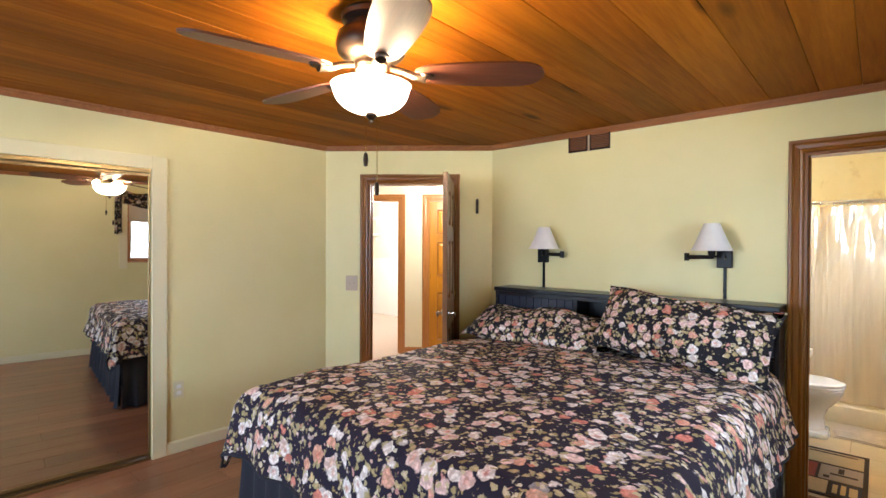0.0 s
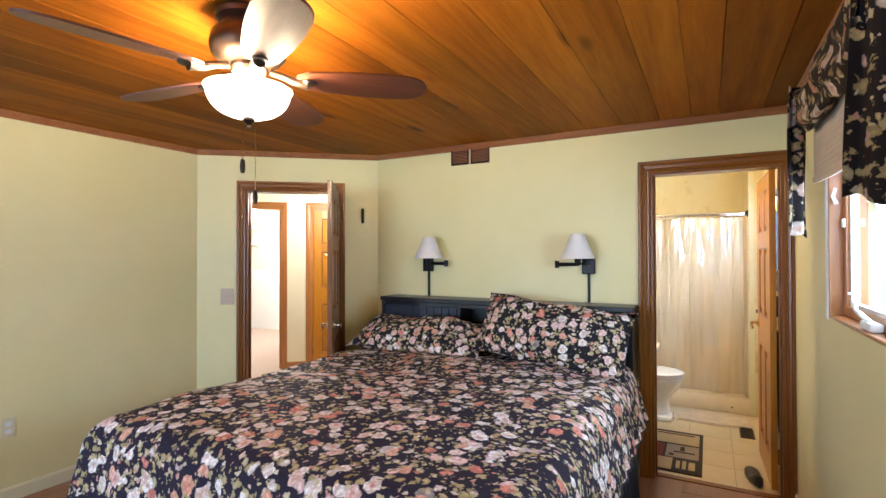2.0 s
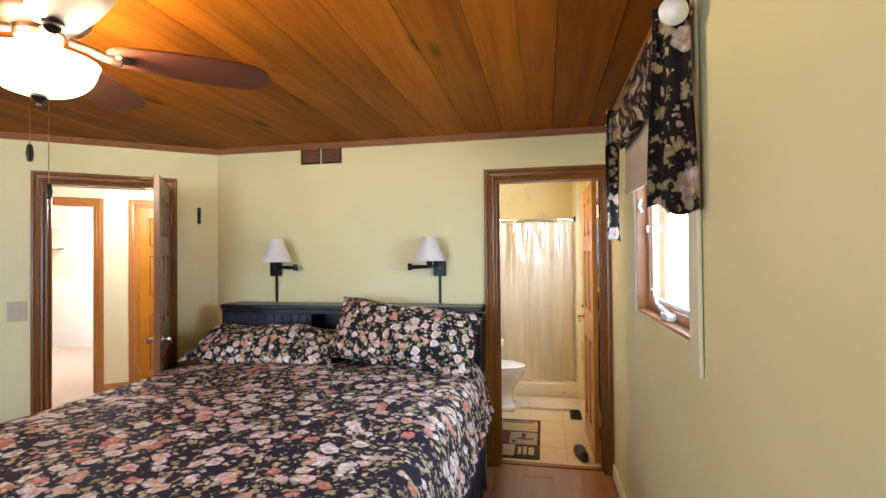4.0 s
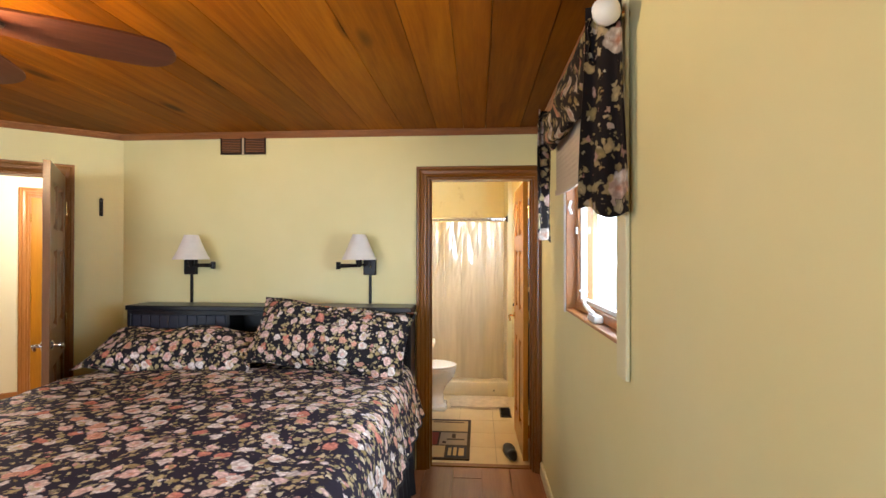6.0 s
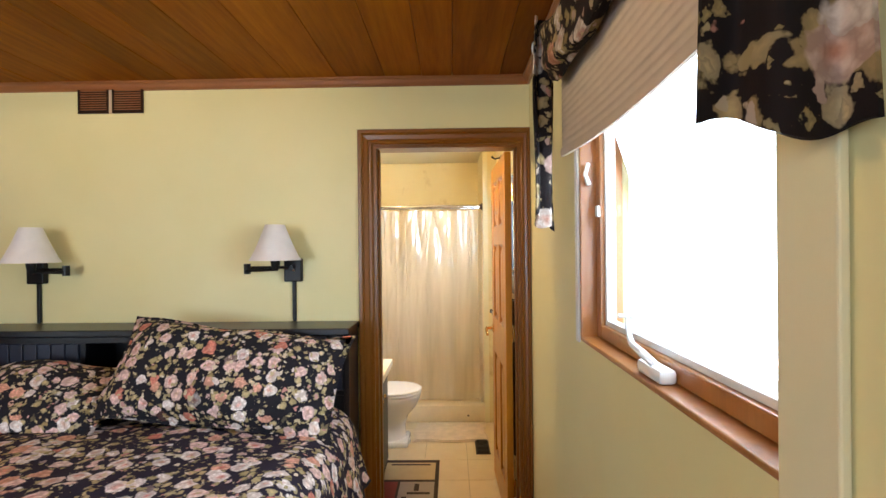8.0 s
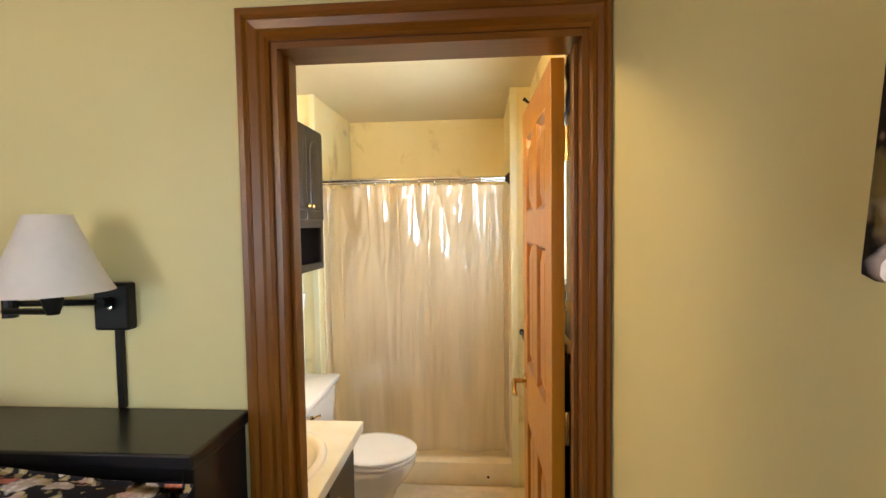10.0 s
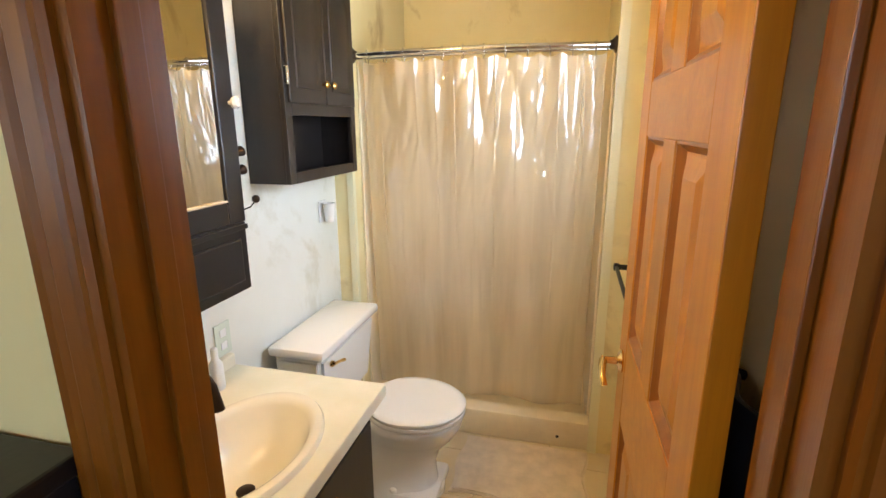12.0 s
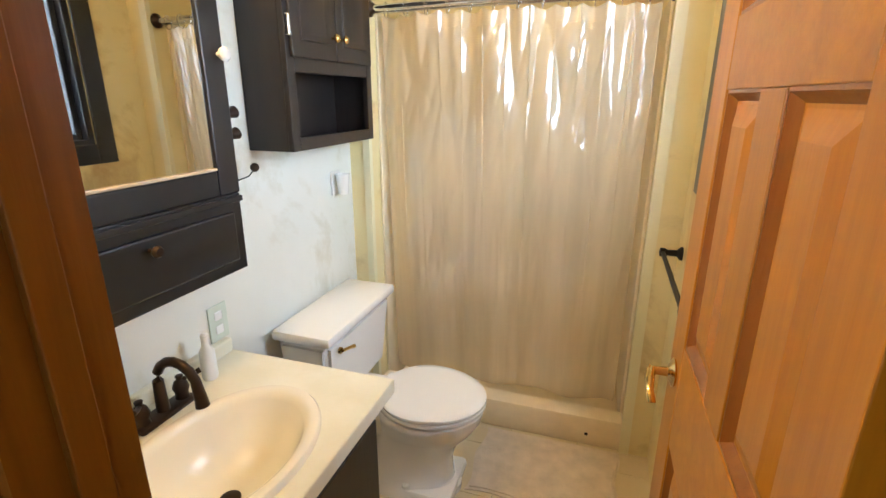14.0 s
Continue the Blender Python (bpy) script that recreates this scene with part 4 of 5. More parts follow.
t = thing("coat_hook", "small black iron wall hook beside the doorway", "hook", DIAG @ pose(1.362, 0, 1.77))
part("plate", box(-0.012, 0.012, -0.006, -0.001, 0, 0.125, 0.003), M_BLACKM, t)
part("prong", tube([(0, -0.006, 0.105), (0, -0.03, 0.11), (0, -0.05, 0.12)], [0.006, 0.005, 0.008], 8), M_BLACKM, t)
part("prong", tube([(0, -0.006, 0.03), (0, -0.035, 0.01), (0, -0.045, 0.03)], [0.006, 0.005, 0.007], 8), M_BLACKM, t)

t = thing("switch_plate", "tan two-gang light switch plate beside the doorway", "light switch", DIAG @ pose(0.185, 0, 1.075))
part("plate", box(0, 0.105, -0.006, -0.001, 0, 0.135, 0.002), M_PLATE, t)
for x in (0.032, 0.073):
    part("toggle", box(x - 0.004, x + 0.004, -0.016, -0.006, 0.058, 0.077, 0.002), M_PLATE, t)

t = thing("outlet", "ivory wall outlet low on the wall", "outlet", pose(XL, 3.045, 0.39))
part("plate", box(0.001, 0.006, 0, 0.07, 0, 0.115, 0.002), M_PLATEW, t)
for z in (0.035, 0.08):
    part("socket", box(0.006, 0.008, 0.02, 0.05, z - 0.013, z + 0.013, 0.002), M_WHITEP, t)

# ---- window valance ----
RX, RZ = 0.782, 2.175
t = thing("curtain_rod", "brass curtain rod with a white knob over the window", "curtain rod")
part("rod", tube([(RX, 3.27, RZ), (RX, 4.40, RZ)], 0.011, 12), M_BRASS, t)
for y, sgn in ((3.27, -1), (4.40, 1)):
    part("knob", lathe([(0.012, 0.0), (0.018, 0.006), (0.034, 0.022), (0.040, 0.042), (0.032, 0.062), (0.014, 0.074), (0, 0.076)], 20, None, pose(RX, y, RZ, 90 if sgn < 0 else -90)), M_WHITEP, t, "white knob", True)
for y in (3.31, 4.37):
    part("bracket", tube([(XE - 0.001, y, RZ + 0.03), (RX + 0.05, y, RZ + 0.02), (RX, y, RZ - 0.012)], [0.014, 0.011, 0.011], 8), M_BRASS, t)


def swag(u, v):
    y = 3.29 + 1.09 * u
    a = v * 2 * math.pi
    sag = 0.045 * math.sin(u * math.pi) + 0.02 * math.sin(u * math.pi * 3)
    rz = 0.080 + 0.025 * math.sin(u * math.pi) + 0.010 * math.sin(u * 21 + 2 * v)
    rx = 0.034 + 0.010 * math.sin(u * 17 + a * 2)
    wr = 0.008 * math.sin(a * 5 + u * 9)
    return Vector((RX + (rx + wr) * math.cos(a), y, RZ - 0.035 - sag + (rz + wr) * math.sin(a)))


def tail(x0, y0, x1, y1, ztop, zbot, ph):
    """A hanging end between two plan points, gathered at the top."""
    def f(u, v):
        k = 1 - v
        g = 0.5 + (u - 0.5) * (0.72 + 0.28 * k)
        d = Vector((x1 - x0, y1 - y0, 0))
        n = Vector((d.y, -d.x, 0)).normalized()
        p = Vector((x0, y0, 0)) + d * g + n * (0.016 * math.sin(u * 11 + ph) * (0.4 + 0.6 * k) + 0.006 * math.sin(v * 6 + u * 4))
        p.z = zbot + (ztop - zbot) * v - 0.045 * (1 - u) * k * math.cos(ph) + 0.012 * math.sin(u * 8) * k
        return p
    return f


t = thing("valance", "dark floral swag valance draped over the curtain rod", "valance")
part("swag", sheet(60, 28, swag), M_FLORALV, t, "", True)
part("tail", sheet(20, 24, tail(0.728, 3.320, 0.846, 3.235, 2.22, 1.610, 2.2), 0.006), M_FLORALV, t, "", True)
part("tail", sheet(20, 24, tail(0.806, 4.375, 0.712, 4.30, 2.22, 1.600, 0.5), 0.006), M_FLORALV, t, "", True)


def shade_cloth(z0, z1, off):
    return lambda u, v: Vector((0.832 - off + 0.0006 * math.sin(v * (z1 - z0) * 300), 3.40 + 0.98 * u, z0 + (z1 - z0) * v - 0.02 * math.sin(u * math.pi) * (1 - v)))


t = thing("tan_window_shade", "tan woven pleated shade under the valance", "window shade")
part("cloth", sheet(12, 110, shade_cloth(1.826, 2.16, 0.0), 0.004), M_TAN, t, "", True)
part("hem", sheet(12, 4, lambda u, v: shade_cloth(1.80, 1.826, 0.002)(u, v) - Vector((0, 0, 0.02 * math.sin(u * math.pi) * v)), 0.007), M_TAN, t, "plain tan hem", True)
part("head_rail", box(0.822, 0.846, 3.40, 4.38, 2.16, 2.185, 0.004), M_WHITEP, t)

# ---- bathroom ----
# vanity
t = thing("vanity", "black vanity cabinet under the sink", "cabinet")
part("body", box(XB + 0.002, 0.010, YB + 0.006, 6.125, 0.06, 0.57, 0.003), M_DARKC, t)
part("side_panel", box(XB + 0.002, 0.010, 6.105, 6.125, 0.5705, 0.708), M_DARKC, t)
part("front_rail", box(-0.010, 0.010, YB + 0.006, 6.1045, 0.5705, 0.708), M_DARKC, t)
part("toe_kick", box(XB + 0.002, -0.045, YB + 0.006, 6.12, 0.0, 0.0595), M_BLACKM, t)
for y0, y1 in ((5.42, 5.755), (5.765, 6.10)):
    d = part("door", box(0.0105, 0.028, y0, y1, 0.10, 0.66, 0.004), M_DARKC, t)
    part("knob", lathe([(0.006, 0), (0.006, 0.012), (0.014, 0.018), (0.010, 0.028), (0, 0.03)], 14, None, pose(0.028, y1 - 0.05 if y0 < 5.5 else y0 + 0.05, 0.60, 0, 90)), M_BRASS, d, "", True)

SXC, SYC, SA, SB = -0.185, 5.765, 0.190, 0.268


def counter_top():
    bm = bmesh.new()
    x0, x1, y0, y1, zt, zb = XB + 0.004, 0.052, YB + 0.006, 6.165, 0.752, 0.710
    n = 64
    rings = {}
    for z in (zt, zb):
        inn, outr = [], []
        for k in range(n):
            a = 2 * math.pi * k / n
            c, s = math.cos(a), math.sin(a)
            inn.append(bm.verts.new((SXC + 0.94 * SA * c, SYC + 0.94 * SB * s, z)))
            fx = ((x1 - SXC) if c > 0 else (SXC - x0)) / max(abs(c), 1e-6)
            fy = ((y1 - SYC) if s > 0 else (SYC - y0)) / max(abs(s), 1e-6)
            f = min(fx, fy)
            outr.append(bm.verts.new((SXC + f * c, SYC + f * s, z)))
        cs = [(x1, y1), (x0, y1), (x0, y0), (x1, y0)]
        for cx, cy in cs:
            v = min(outr, key=lambda q: (q.co.x - cx) ** 2 + (q.co.y - cy) ** 2)
            v.co.x, v.co.y = cx, cy
        rings[z] = (inn, outr)
    for k in range(n):
        j = (k + 1) % n
        for z in (zt, zb):
            i_, o_ = rings[z]
            bm.faces.new((i_[k], i_[j], o_[j], o_[k]))
        bm.faces.new((rings[zt][1][k], rings[zt][1][j], rings[zb][1][j], rings[zb][1][k]))
        bm.faces.new((rings[zt][0][k], rings[zt][0][j], rings[zb][0][j], rings[zb][0][k]))
    return bm


t = thing("countertop", "cream laminate vanity countertop", "countertop")
part("top", counter_top(), M_COUNTER, t)
part("edge_strip", box(0.0525, 0.055, YB + 0.006, 6.1675, 0.7105, 0.7515, 0.001), M_COUNTER, t)
part("end_strip", box(XB + 0.004, 0.052, 6.1655, 6.168, 0.7105, 0.7515, 0.001), M_COUNTER, t)
tagged(finish("backsplash", box(XB + 0.001, XB + 0.028, YB + 0.006, 6.160, 0.753, 0.80, 0.006), M_COUNTER, None), "low cream backsplash behind the sink", "backsplash")
prof = [(1.0, 0.7525), (1.0, 0.758), (0.97, 0.768), (0.90, 0.771), (0.84, 0.766), (0.80, 0.752), (0.74, 0.72), (0.64, 0.68), (0.48, 0.648), (0.28, 0.632), (0.10, 0.626), (0.10, 0.600), (0.30, 0.610), (0.55, 0.635), (0.78, 0.70), (0.92, 0.752)]
bm = lathe(prof, 56)
for v in bm.verts:
    v.co.x, v.co.y = SXC + v.co.x * SA, SYC + v.co.y * SB
t = thing("sink", "bone oval drop-in sink with a dark drain", "sink")
part("basin", bm, M_BONE, t, "", True)
part("drain", lathe([(0.0, 0.632), (0.018, 0.633), (0.024, 0.630), (0.024, 0.626), (0, 0.6255)], 24, None, pose(SXC, SYC, 0.002)), M_BRONZE, t, "dark bronze drain", True)

t = thing("faucet", "oil-rubbed bronze gooseneck faucet behind the sink", "faucet", pose(-0.428, 5.835, 0.753))
part("base_plate", box(-0.028, 0.028, -0.085, 0.085, 0.0, 0.016, 0.007), M_BRONZE, t, "", True)
pts = [(0, 0, 0.016), (0, 0, 0.10)] + [(0.062 - 0.062 * math.cos(a), 0, 0.10 + 0.062 * math.sin(a)) for a in [math.pi * k / 8 for k in range(1, 8)]] + [(0.128, 0, 0.075), (0.130, 0, 0.055)]
part("spout", tube(pts, [0.016, 0.013] + [0.012] * 7 + [0.015, 0.017], 12), M_BRONZE, t, "", True)
for y in (-0.06, 0.06):
    h = part("handle", lathe([(0.018, 0.016), (0.016, 0.03), (0.021, 0.045), (0.016, 0.06), (0.008, 0.068), (0.010, 0.078), (0, 0.082)], 18, None, pose(0, y, 0)), M_BRONZE, t, "", True)
    part("lever", tube([(0, y, 0.064), (0.02, y + math.copysign(0.02, y), 0.072), (0.03, y + math.copysign(0.04, y), 0.078)], [0.006, 0.006, 0.008], 8), M_BRONZE, h, "", True)
t = thing("soap_bottle", "clear white plastic bottle beside the faucet", "bottle", pose(-0.445, 6.01, 0.753))
part("bottle", lathe([(0.0, 0), (0.020, 0.0), (0.022, 0.01), (0.021, 0.085), (0.012, 0.10), (0.010, 0.112), (0, 0.112)], 20), M_WHITEP, t, "", True)
part("cap", lathe([(0.011, 0.112), (0.011, 0.135), (0.006, 0.14), (0, 0.14)], 16), M_WHITEP, t, "", True)
t = thing("bath_outlet", "pale green outlet plate on the bathroom wall", "outlet", pose(XB, 6.10, 0.80))
part("plate", box(0.001, 0.007, 0, 0.075, 0, 0.115, 0.002), plain("pale_green_plate", (0.62, 0.68, 0.58), 0.3), t)
for z in (0.035, 0.08):
    part("socket", box(0.007, 0.009, 0.022, 0.052, z - 0.013, z + 0.013, 0.002), M_WHITEP, t)
tagged(finish("paper_cup", lathe([(0, 0), (0.026, 0), (0.033, 0.085), (0.031, 0.085), (0.024, 0.004), (0, 0.004)], 20, None, pose(-0.455, 5.70, 0.753)), M_WHITEP, None, "", True), "white cup beside the faucet", "cup")

# mirrored cabinet
MX, MY0, MY1, MZ0, MZ1 = -0.400, 5.46, 6.168, 1.042, 1.98
t = thing("mirror_cabinet", "black wooden medicine cabinet with a mirror door", "cabinet")
part("body", box(XB + 0.001, MX - 0.020, MY0, MY1, MZ0, MZ1, 0.003), M_BLACKP, t)
part("lower_front", box(MX - 0.0195, MX - 0.003, MY0, MY1, MZ0, 1.262, 0.003), M_BLACKP, t)
dr = part("drawer", box(MX - 0.003, MX + 0.006, MY0 + 0.05, MY1 - 0.035, 1.075, 1.215, 0.006), M_BLACKP, t)
part("knob", lathe([(0.006, 0), (0.005, 0.012), (0.013, 0.018), (0.015, 0.024), (0.010, 0.031), (0, 0.033)], 16, None, pose(MX + 0.006, 5.85, 1.185, 0, 90)), M_BRONZE, dr, "", True)
part("ledge", box(MX - 0.003, MX + 0.008, MY0, MY1, 1.240, 1.256, 0.003), M_BLACKP, t)
fr = [(MY0, MY0 + 0.075, 1.264, MZ1), (MY1 - 0.075, MY1, 1.264, MZ1), (MY0 + 0.0755, MY1 - 0.0755, 1.264, 1.332), (MY0 + 0.0755, MY1 - 0.0755, MZ1 - 0.07, MZ1)]
for y0, y1, z0, z1 in fr:
    part("door_frame", box(MX - 0.0195, MX + 0.002, y0, y1, z0, z1, 0.005), M_BLACKP, t)
part("bead", box(MX - 0.004, MX + 0.004, MY0 + 0.076, MY1 - 0.076, 1.3325, 1.340, 0.002), M_PLATE, t, "thin tan bead")
part("mirror", box(MX - 0.010, MX - 0.006, MY0 + 0.072, MY1 - 0.072, 1.330, MZ1 - 0.068), M_MIRROR, t, "mirror glass")
part("door_knob", lathe([(0.006, 0), (0.006, 0.010), (0.017, 0.016), (0.019, 0.024), (0.012, 0.032), (0, 0.034)], 16, None, pose(MX + 0.002, MY1 - 0.022, 1.622, 0, 90)), M_PORC, t, "clear glass knob", True)
for z in (1.475, 1.418):
    part("side_peg", tube([(MX - 0.018, MY1, z), (MX - 0.018, MY1 + 0.018, z), (MX - 0.018, MY1 + 0.036, z + 0.004)], [0.010, 0.012, 0.017], 12), M_BRONZE, t, "", True)
t = thing("ball_hook", "dark ball hook on a wire beside the mirror cabinet", "hook", pose(XB, 6.275, 1.285))
part("wire", tube([(0.001, 0, -0.01), (0.02, 0.005, -0.012), (0.05, 0.02, 0.0), (0.062, 0.03, 0.018)], 0.0025, 6), M_BLACKM, t)
bm = bmesh.new()
bmesh.ops.create_uvsphere(bm, u_segments=16, v_segments=12, radius=0.014, matrix=pose(0.064, 0.034, 0.026))
part("ball", bm, M_BRONZE, t, "", True)

# vanity light
t = thing("vanity_light", "brass vanity light bar with lit globe bulbs", "wall lamp", pose(XB, 5.74, 2.16))
part("bar", box(0.001, 0.035, -0.26, 0.26, -0.05, 0.05, 0.008), M_BRASS, t)
for y in (-0.17, 0.0, 0.17):
    bm = bmesh.new()
    bmesh.ops.create_uvsphere(bm, u_segments=20, v_segments=14, radius=0.045, matrix=pose(0.095, y, 0))
    lb = part("bulb", bm, M_BULB, t, "lit globe bulb", True)
    part("socket", tube([(0.035, y, 0), (0.058, y, 0)], 0.020, 14), M_BRASS, t)

# cabinet above the toilet
CX, CA, CB, CZ0, CZT = -0.352, 6.372, 6.930, 1.354, 2.135
t = thing("wall_cabinet", "dark brown wall cabinet with arched doors above the toilet", "cabinet")
part("side", box(XB + 0.001, CX - 0.019, CA, CA + 0.018, CZ0, CZT, 0.002), M_DARKC, t)
part("side", box(XB + 0.001, CX - 0.019, CB - 0.018, CB, CZ0, CZT, 0.002), M_DARKC, t)
part("back", box(XB + 0.001, XB + 0.008, CA + 0.0185, CB - 0.0185, CZ0, CZT), M_DARKC, t)
for z in (CZ0, 1.600, CZT - 0.018):
    part("shelf", box(XB + 0.0085, CX - 0.019, CA + 0.0185, CB - 0.0185, z, z + 0.018, 0.002), M_DARKC, t)
for y0, y1, z0, z1 in ((CA, CA + 0.04, CZ0, CZT), (CB - 0.04, CB, CZ0, CZT), (CA + 0.0405, CB - 0.0405, CZ0, CZ0 + 0.040), (CA + 0.0405, CB - 0.0405, 1.590, 1.645), (CA + 0.0405, CB - 0.0405, CZT - 0.03, CZT)):
    part("face_frame", box(CX - 0.0185, CX, y0, y1, z0, z1, 0.002), M_DARKC, t)
ym = (CA + CB) / 2
for y0, y1, ky in ((CA + 0.018, ym - 0.002, -1), (ym + 0.002, CB - 0.018, 1)):
    z0, z1 = 1.632, CZT - 0.012
    d = part("door", box(CX + 0.0005, CX + 0.012, y0, y1, z0, z1, 0.004), M_DARKC, t)
    bm = bmesh.new()
    yc, hw, zs = (y0 + y1) / 2, (y1 - y0) / 2 - 0.042, z1 - 0.135
    arc = [(yc - hw, z0 + 0.05), (yc + hw, z0 + 0.05)] + [(yc + hw * math.cos(a), zs + 0.085 * math.sin(a)) for a in [math.pi * k / 12 for k in range(13)]]
    A = [bm.verts.new((CX + 0.0125, y, z)) for y, z in arc]
    cy, cz = yc, (z0 + z1) / 2 - 0.02
    B = [bm.verts.new((CX + 0.017, cy + (y - cy) * 0.95, cz + (z - cz) * 0.98)) for y, z in arc]
    C = [bm.verts.new((CX + 0.015, cy + (y - cy) * 0.74, cz + (z - cz) * 0.90)) for y, z in arc]
    D = [bm.verts.new((CX + 0.018, cy + (y - cy) * 0.62, cz + (z - cz) * 0.84)) for y, z in arc]
    for P_, Q_ in ((A, B), (B, C), (C, D)):
        for i in range(len(arc)):
            j = (i + 1) % len(arc)
            bm.faces.new((P_[i], P_[j], Q_[j], Q_[i]))
    bm.faces.new(D)
    part("arched_panel", bm, M_DARKC, d, "", True)
    part("knob", lathe([(0.005, 0), (0.005, 0.010), (0.013, 0.016), (0.014, 0.022), (0.009, 0.028), (0, 0.03)], 16, None, pose(CX + 0.012, ym + ky * 0.030, 1.705, 0, 90)), M_BRASS, d, "", True)
for z in (1.72, 2.04):
    part("hinge", box(CX - 0.004, CX + 0.014, CA + 0.004, CA + 0.017, z - 0.03, z + 0.03, 0.003), M_CHROME, t)

t = thing("cup_holder", "white porcelain cup holder on the bathroom wall", "cup holder", pose(XB, 6.880, 1.12))
part("back", box(0.001, 0.008, -0.035, 0.035, 0, 0.10, 0.003), M_PORC, t)
part("cup", lathe([(0, 0), (0.022, 0), (0.030, 0.085), (0.026, 0.085), (0.02, 0.006), (0, 0.006)], 20, None, pose(0.040, 0, 0.004)), M_PORC, t, "", True)

# toilet
TY = 6.605


def loft(rings, n=40, close=True):
    """Rings of (cx, rx_front, rx_back, ry, z) about y = TY."""
    bm = bmesh.new()
    vs = []
    for cx, rf, rb, ry, z in rings:
        row = []
        for k in range(n):
            a = 2 * math.pi * k / n
            c = math.cos(a)
            row.append(bm.verts.new((cx + (rf if c > 0 else rb) * c, TY + ry * math.sin(a), z)))
        vs.append(row)
    for A, B in zip(vs, vs[1:]):
        for k in range(n):
            bm.faces.new((A[k], A[(k + 1) % n], B[(k + 1) % n], B[k]))
    bm.faces.new(vs[0])
    bm.faces.new(vs[-1])
    return bm


t = thing("toilet", "white porcelain toilet with the lid down", "toilet")
bowlm = loft([(-0.10, 0.235, 0.24, 0.138, 0.0), (-0.10, 0.235, 0.24, 0.136, 0.03), (-0.10, 0.205, 0.23, 0.118, 0.055), (-0.09, 0.185, 0.22, 0.110, 0.15), (-0.06, 0.18, 0.22, 0.115, 0.22), (-0.02, 0.20, 0.20, 0.155, 0.29), (-0.01, 0.222, 0.20, 0.178, 0.345), (-0.01, 0.228, 0.20, 0.182, 0.378), (-0.01, 0.222, 0.196, 0.176, 0.388)])
part("bowl", bowlm, M_PORC, t, "", True)
part("foot", box(-0.335, 0.128, TY - 0.130, TY + 0.130, 0.002, 0.050, 0.020), M_PORC, t, "", True)
part("deck", box(-0.46, -0.14, TY - 0.125, TY + 0.125, 0.27, 0.386, 0.02), M_PORC, t, "", True)
bm = loft([(-0.01, 0.229, 0.19, 0.183, 0.389), (-0.01, 0.234, 0.19, 0.187, 0.394), (-0.01, 0.234, 0.19, 0.187, 0.404), (-0.01, 0.229, 0.19, 0.183, 0.409)])
part("seat", bm, M_PORC, t, "", True)
bm = loft([(-0.01, 0.230, 0.185, 0.184, 0.4105), (-0.01, 0.236, 0.185, 0.189, 0.416), (-0.01, 0.236, 0.185, 0.189, 0.426), (-0.01, 0.228, 0.182, 0.182, 0.432), (-0.01, 0.20, 0.165, 0.155, 0.4345)])
part("lid", bm, M_PORC, t, "", True)
for dy in (-0.07, 0.07):
    part("seat_hinge", box(-0.205, -0.165, TY + dy - 0.018, TY + dy + 0.018, 0.387, 0.425, 0.006), M_PORC, t, "", True)
    part("floor_cap", lathe([(0.016, 0.0), (0.015, 0.012), (0.008, 0.019), (0, 0.02)], 14, None, pose(-0.06, TY + math.copysign(0.112, dy), 0.051)), M_PORC, t, "", True)
bm = box(-0.485, -0.275, TY - 0.255, TY + 0.265, 0.387, 0.698)
for v in bm.verts:
    if v.co.z < 0.5:
        v.co.y = TY + (v.co.y - TY) * 0.88
        v.co.x = -0.485 + (v.co.x + 0.485) * 0.88
bmesh.ops.bevel(bm, geom=list(bm.edges), offset=0.022, segments=3, affect="EDGES")
part("tank", bm, M_PORC, t, "", True)
part("tank_lid", box(-0.492, -0.258, TY - 0.270, TY + 0.282, 0.699, 0.738, 0.012), M_PORC, t, "", True)
fl = part("flush_plate", lathe([(0.013, 0), (0.012, 0.008), (0, 0.009)], 14, None, pose(-0.270, TY - 0.185, 0.655, 0, 90)), M_BRASS, t, "", True)
part("flush_lever", tube([(-0.258, TY - 0.185, 0.655), (-0.252, TY - 0.15, 0.650), (-0.250, TY - 0.115, 0.640)], [0.006, 0.006, 0.008], 8), M_BRASS, fl, "brass flush lever", True)

# shower rod and curtain
t = thing("shower_rod", "curved chrome shower curtain rod", "shower rod")


def rod(u):
    return Vector((-0.420 + 1.164 * u, YT + 0.045 - 0.055 * math.sin(u * math.pi), 1.868))


part("rod", tube([rod(k / 24) for k in range(25)], 0.0125, 12), M_CHROME, t, "", True)
part("rod", tube([rod(k / 24) + Vector((0, 0.035, -0.012)) for k in range(25)], 0.007, 10), M_CHROME, t, "", True)
for u, sg in ((0, 1), (1, -1)):
    part("flange", lathe([(0.034, 0.0), (0.034, 0.006), (0.022, 0.016), (0.015, 0.03), (0, 0.031)], 20, None, pose(*rod(u), 0, 90 * sg)), M_BRONZE, t, "", True)


def ridged(x, y, z):
    return 1 - 2 * abs(noise.noise(Vector((x, y, z))))


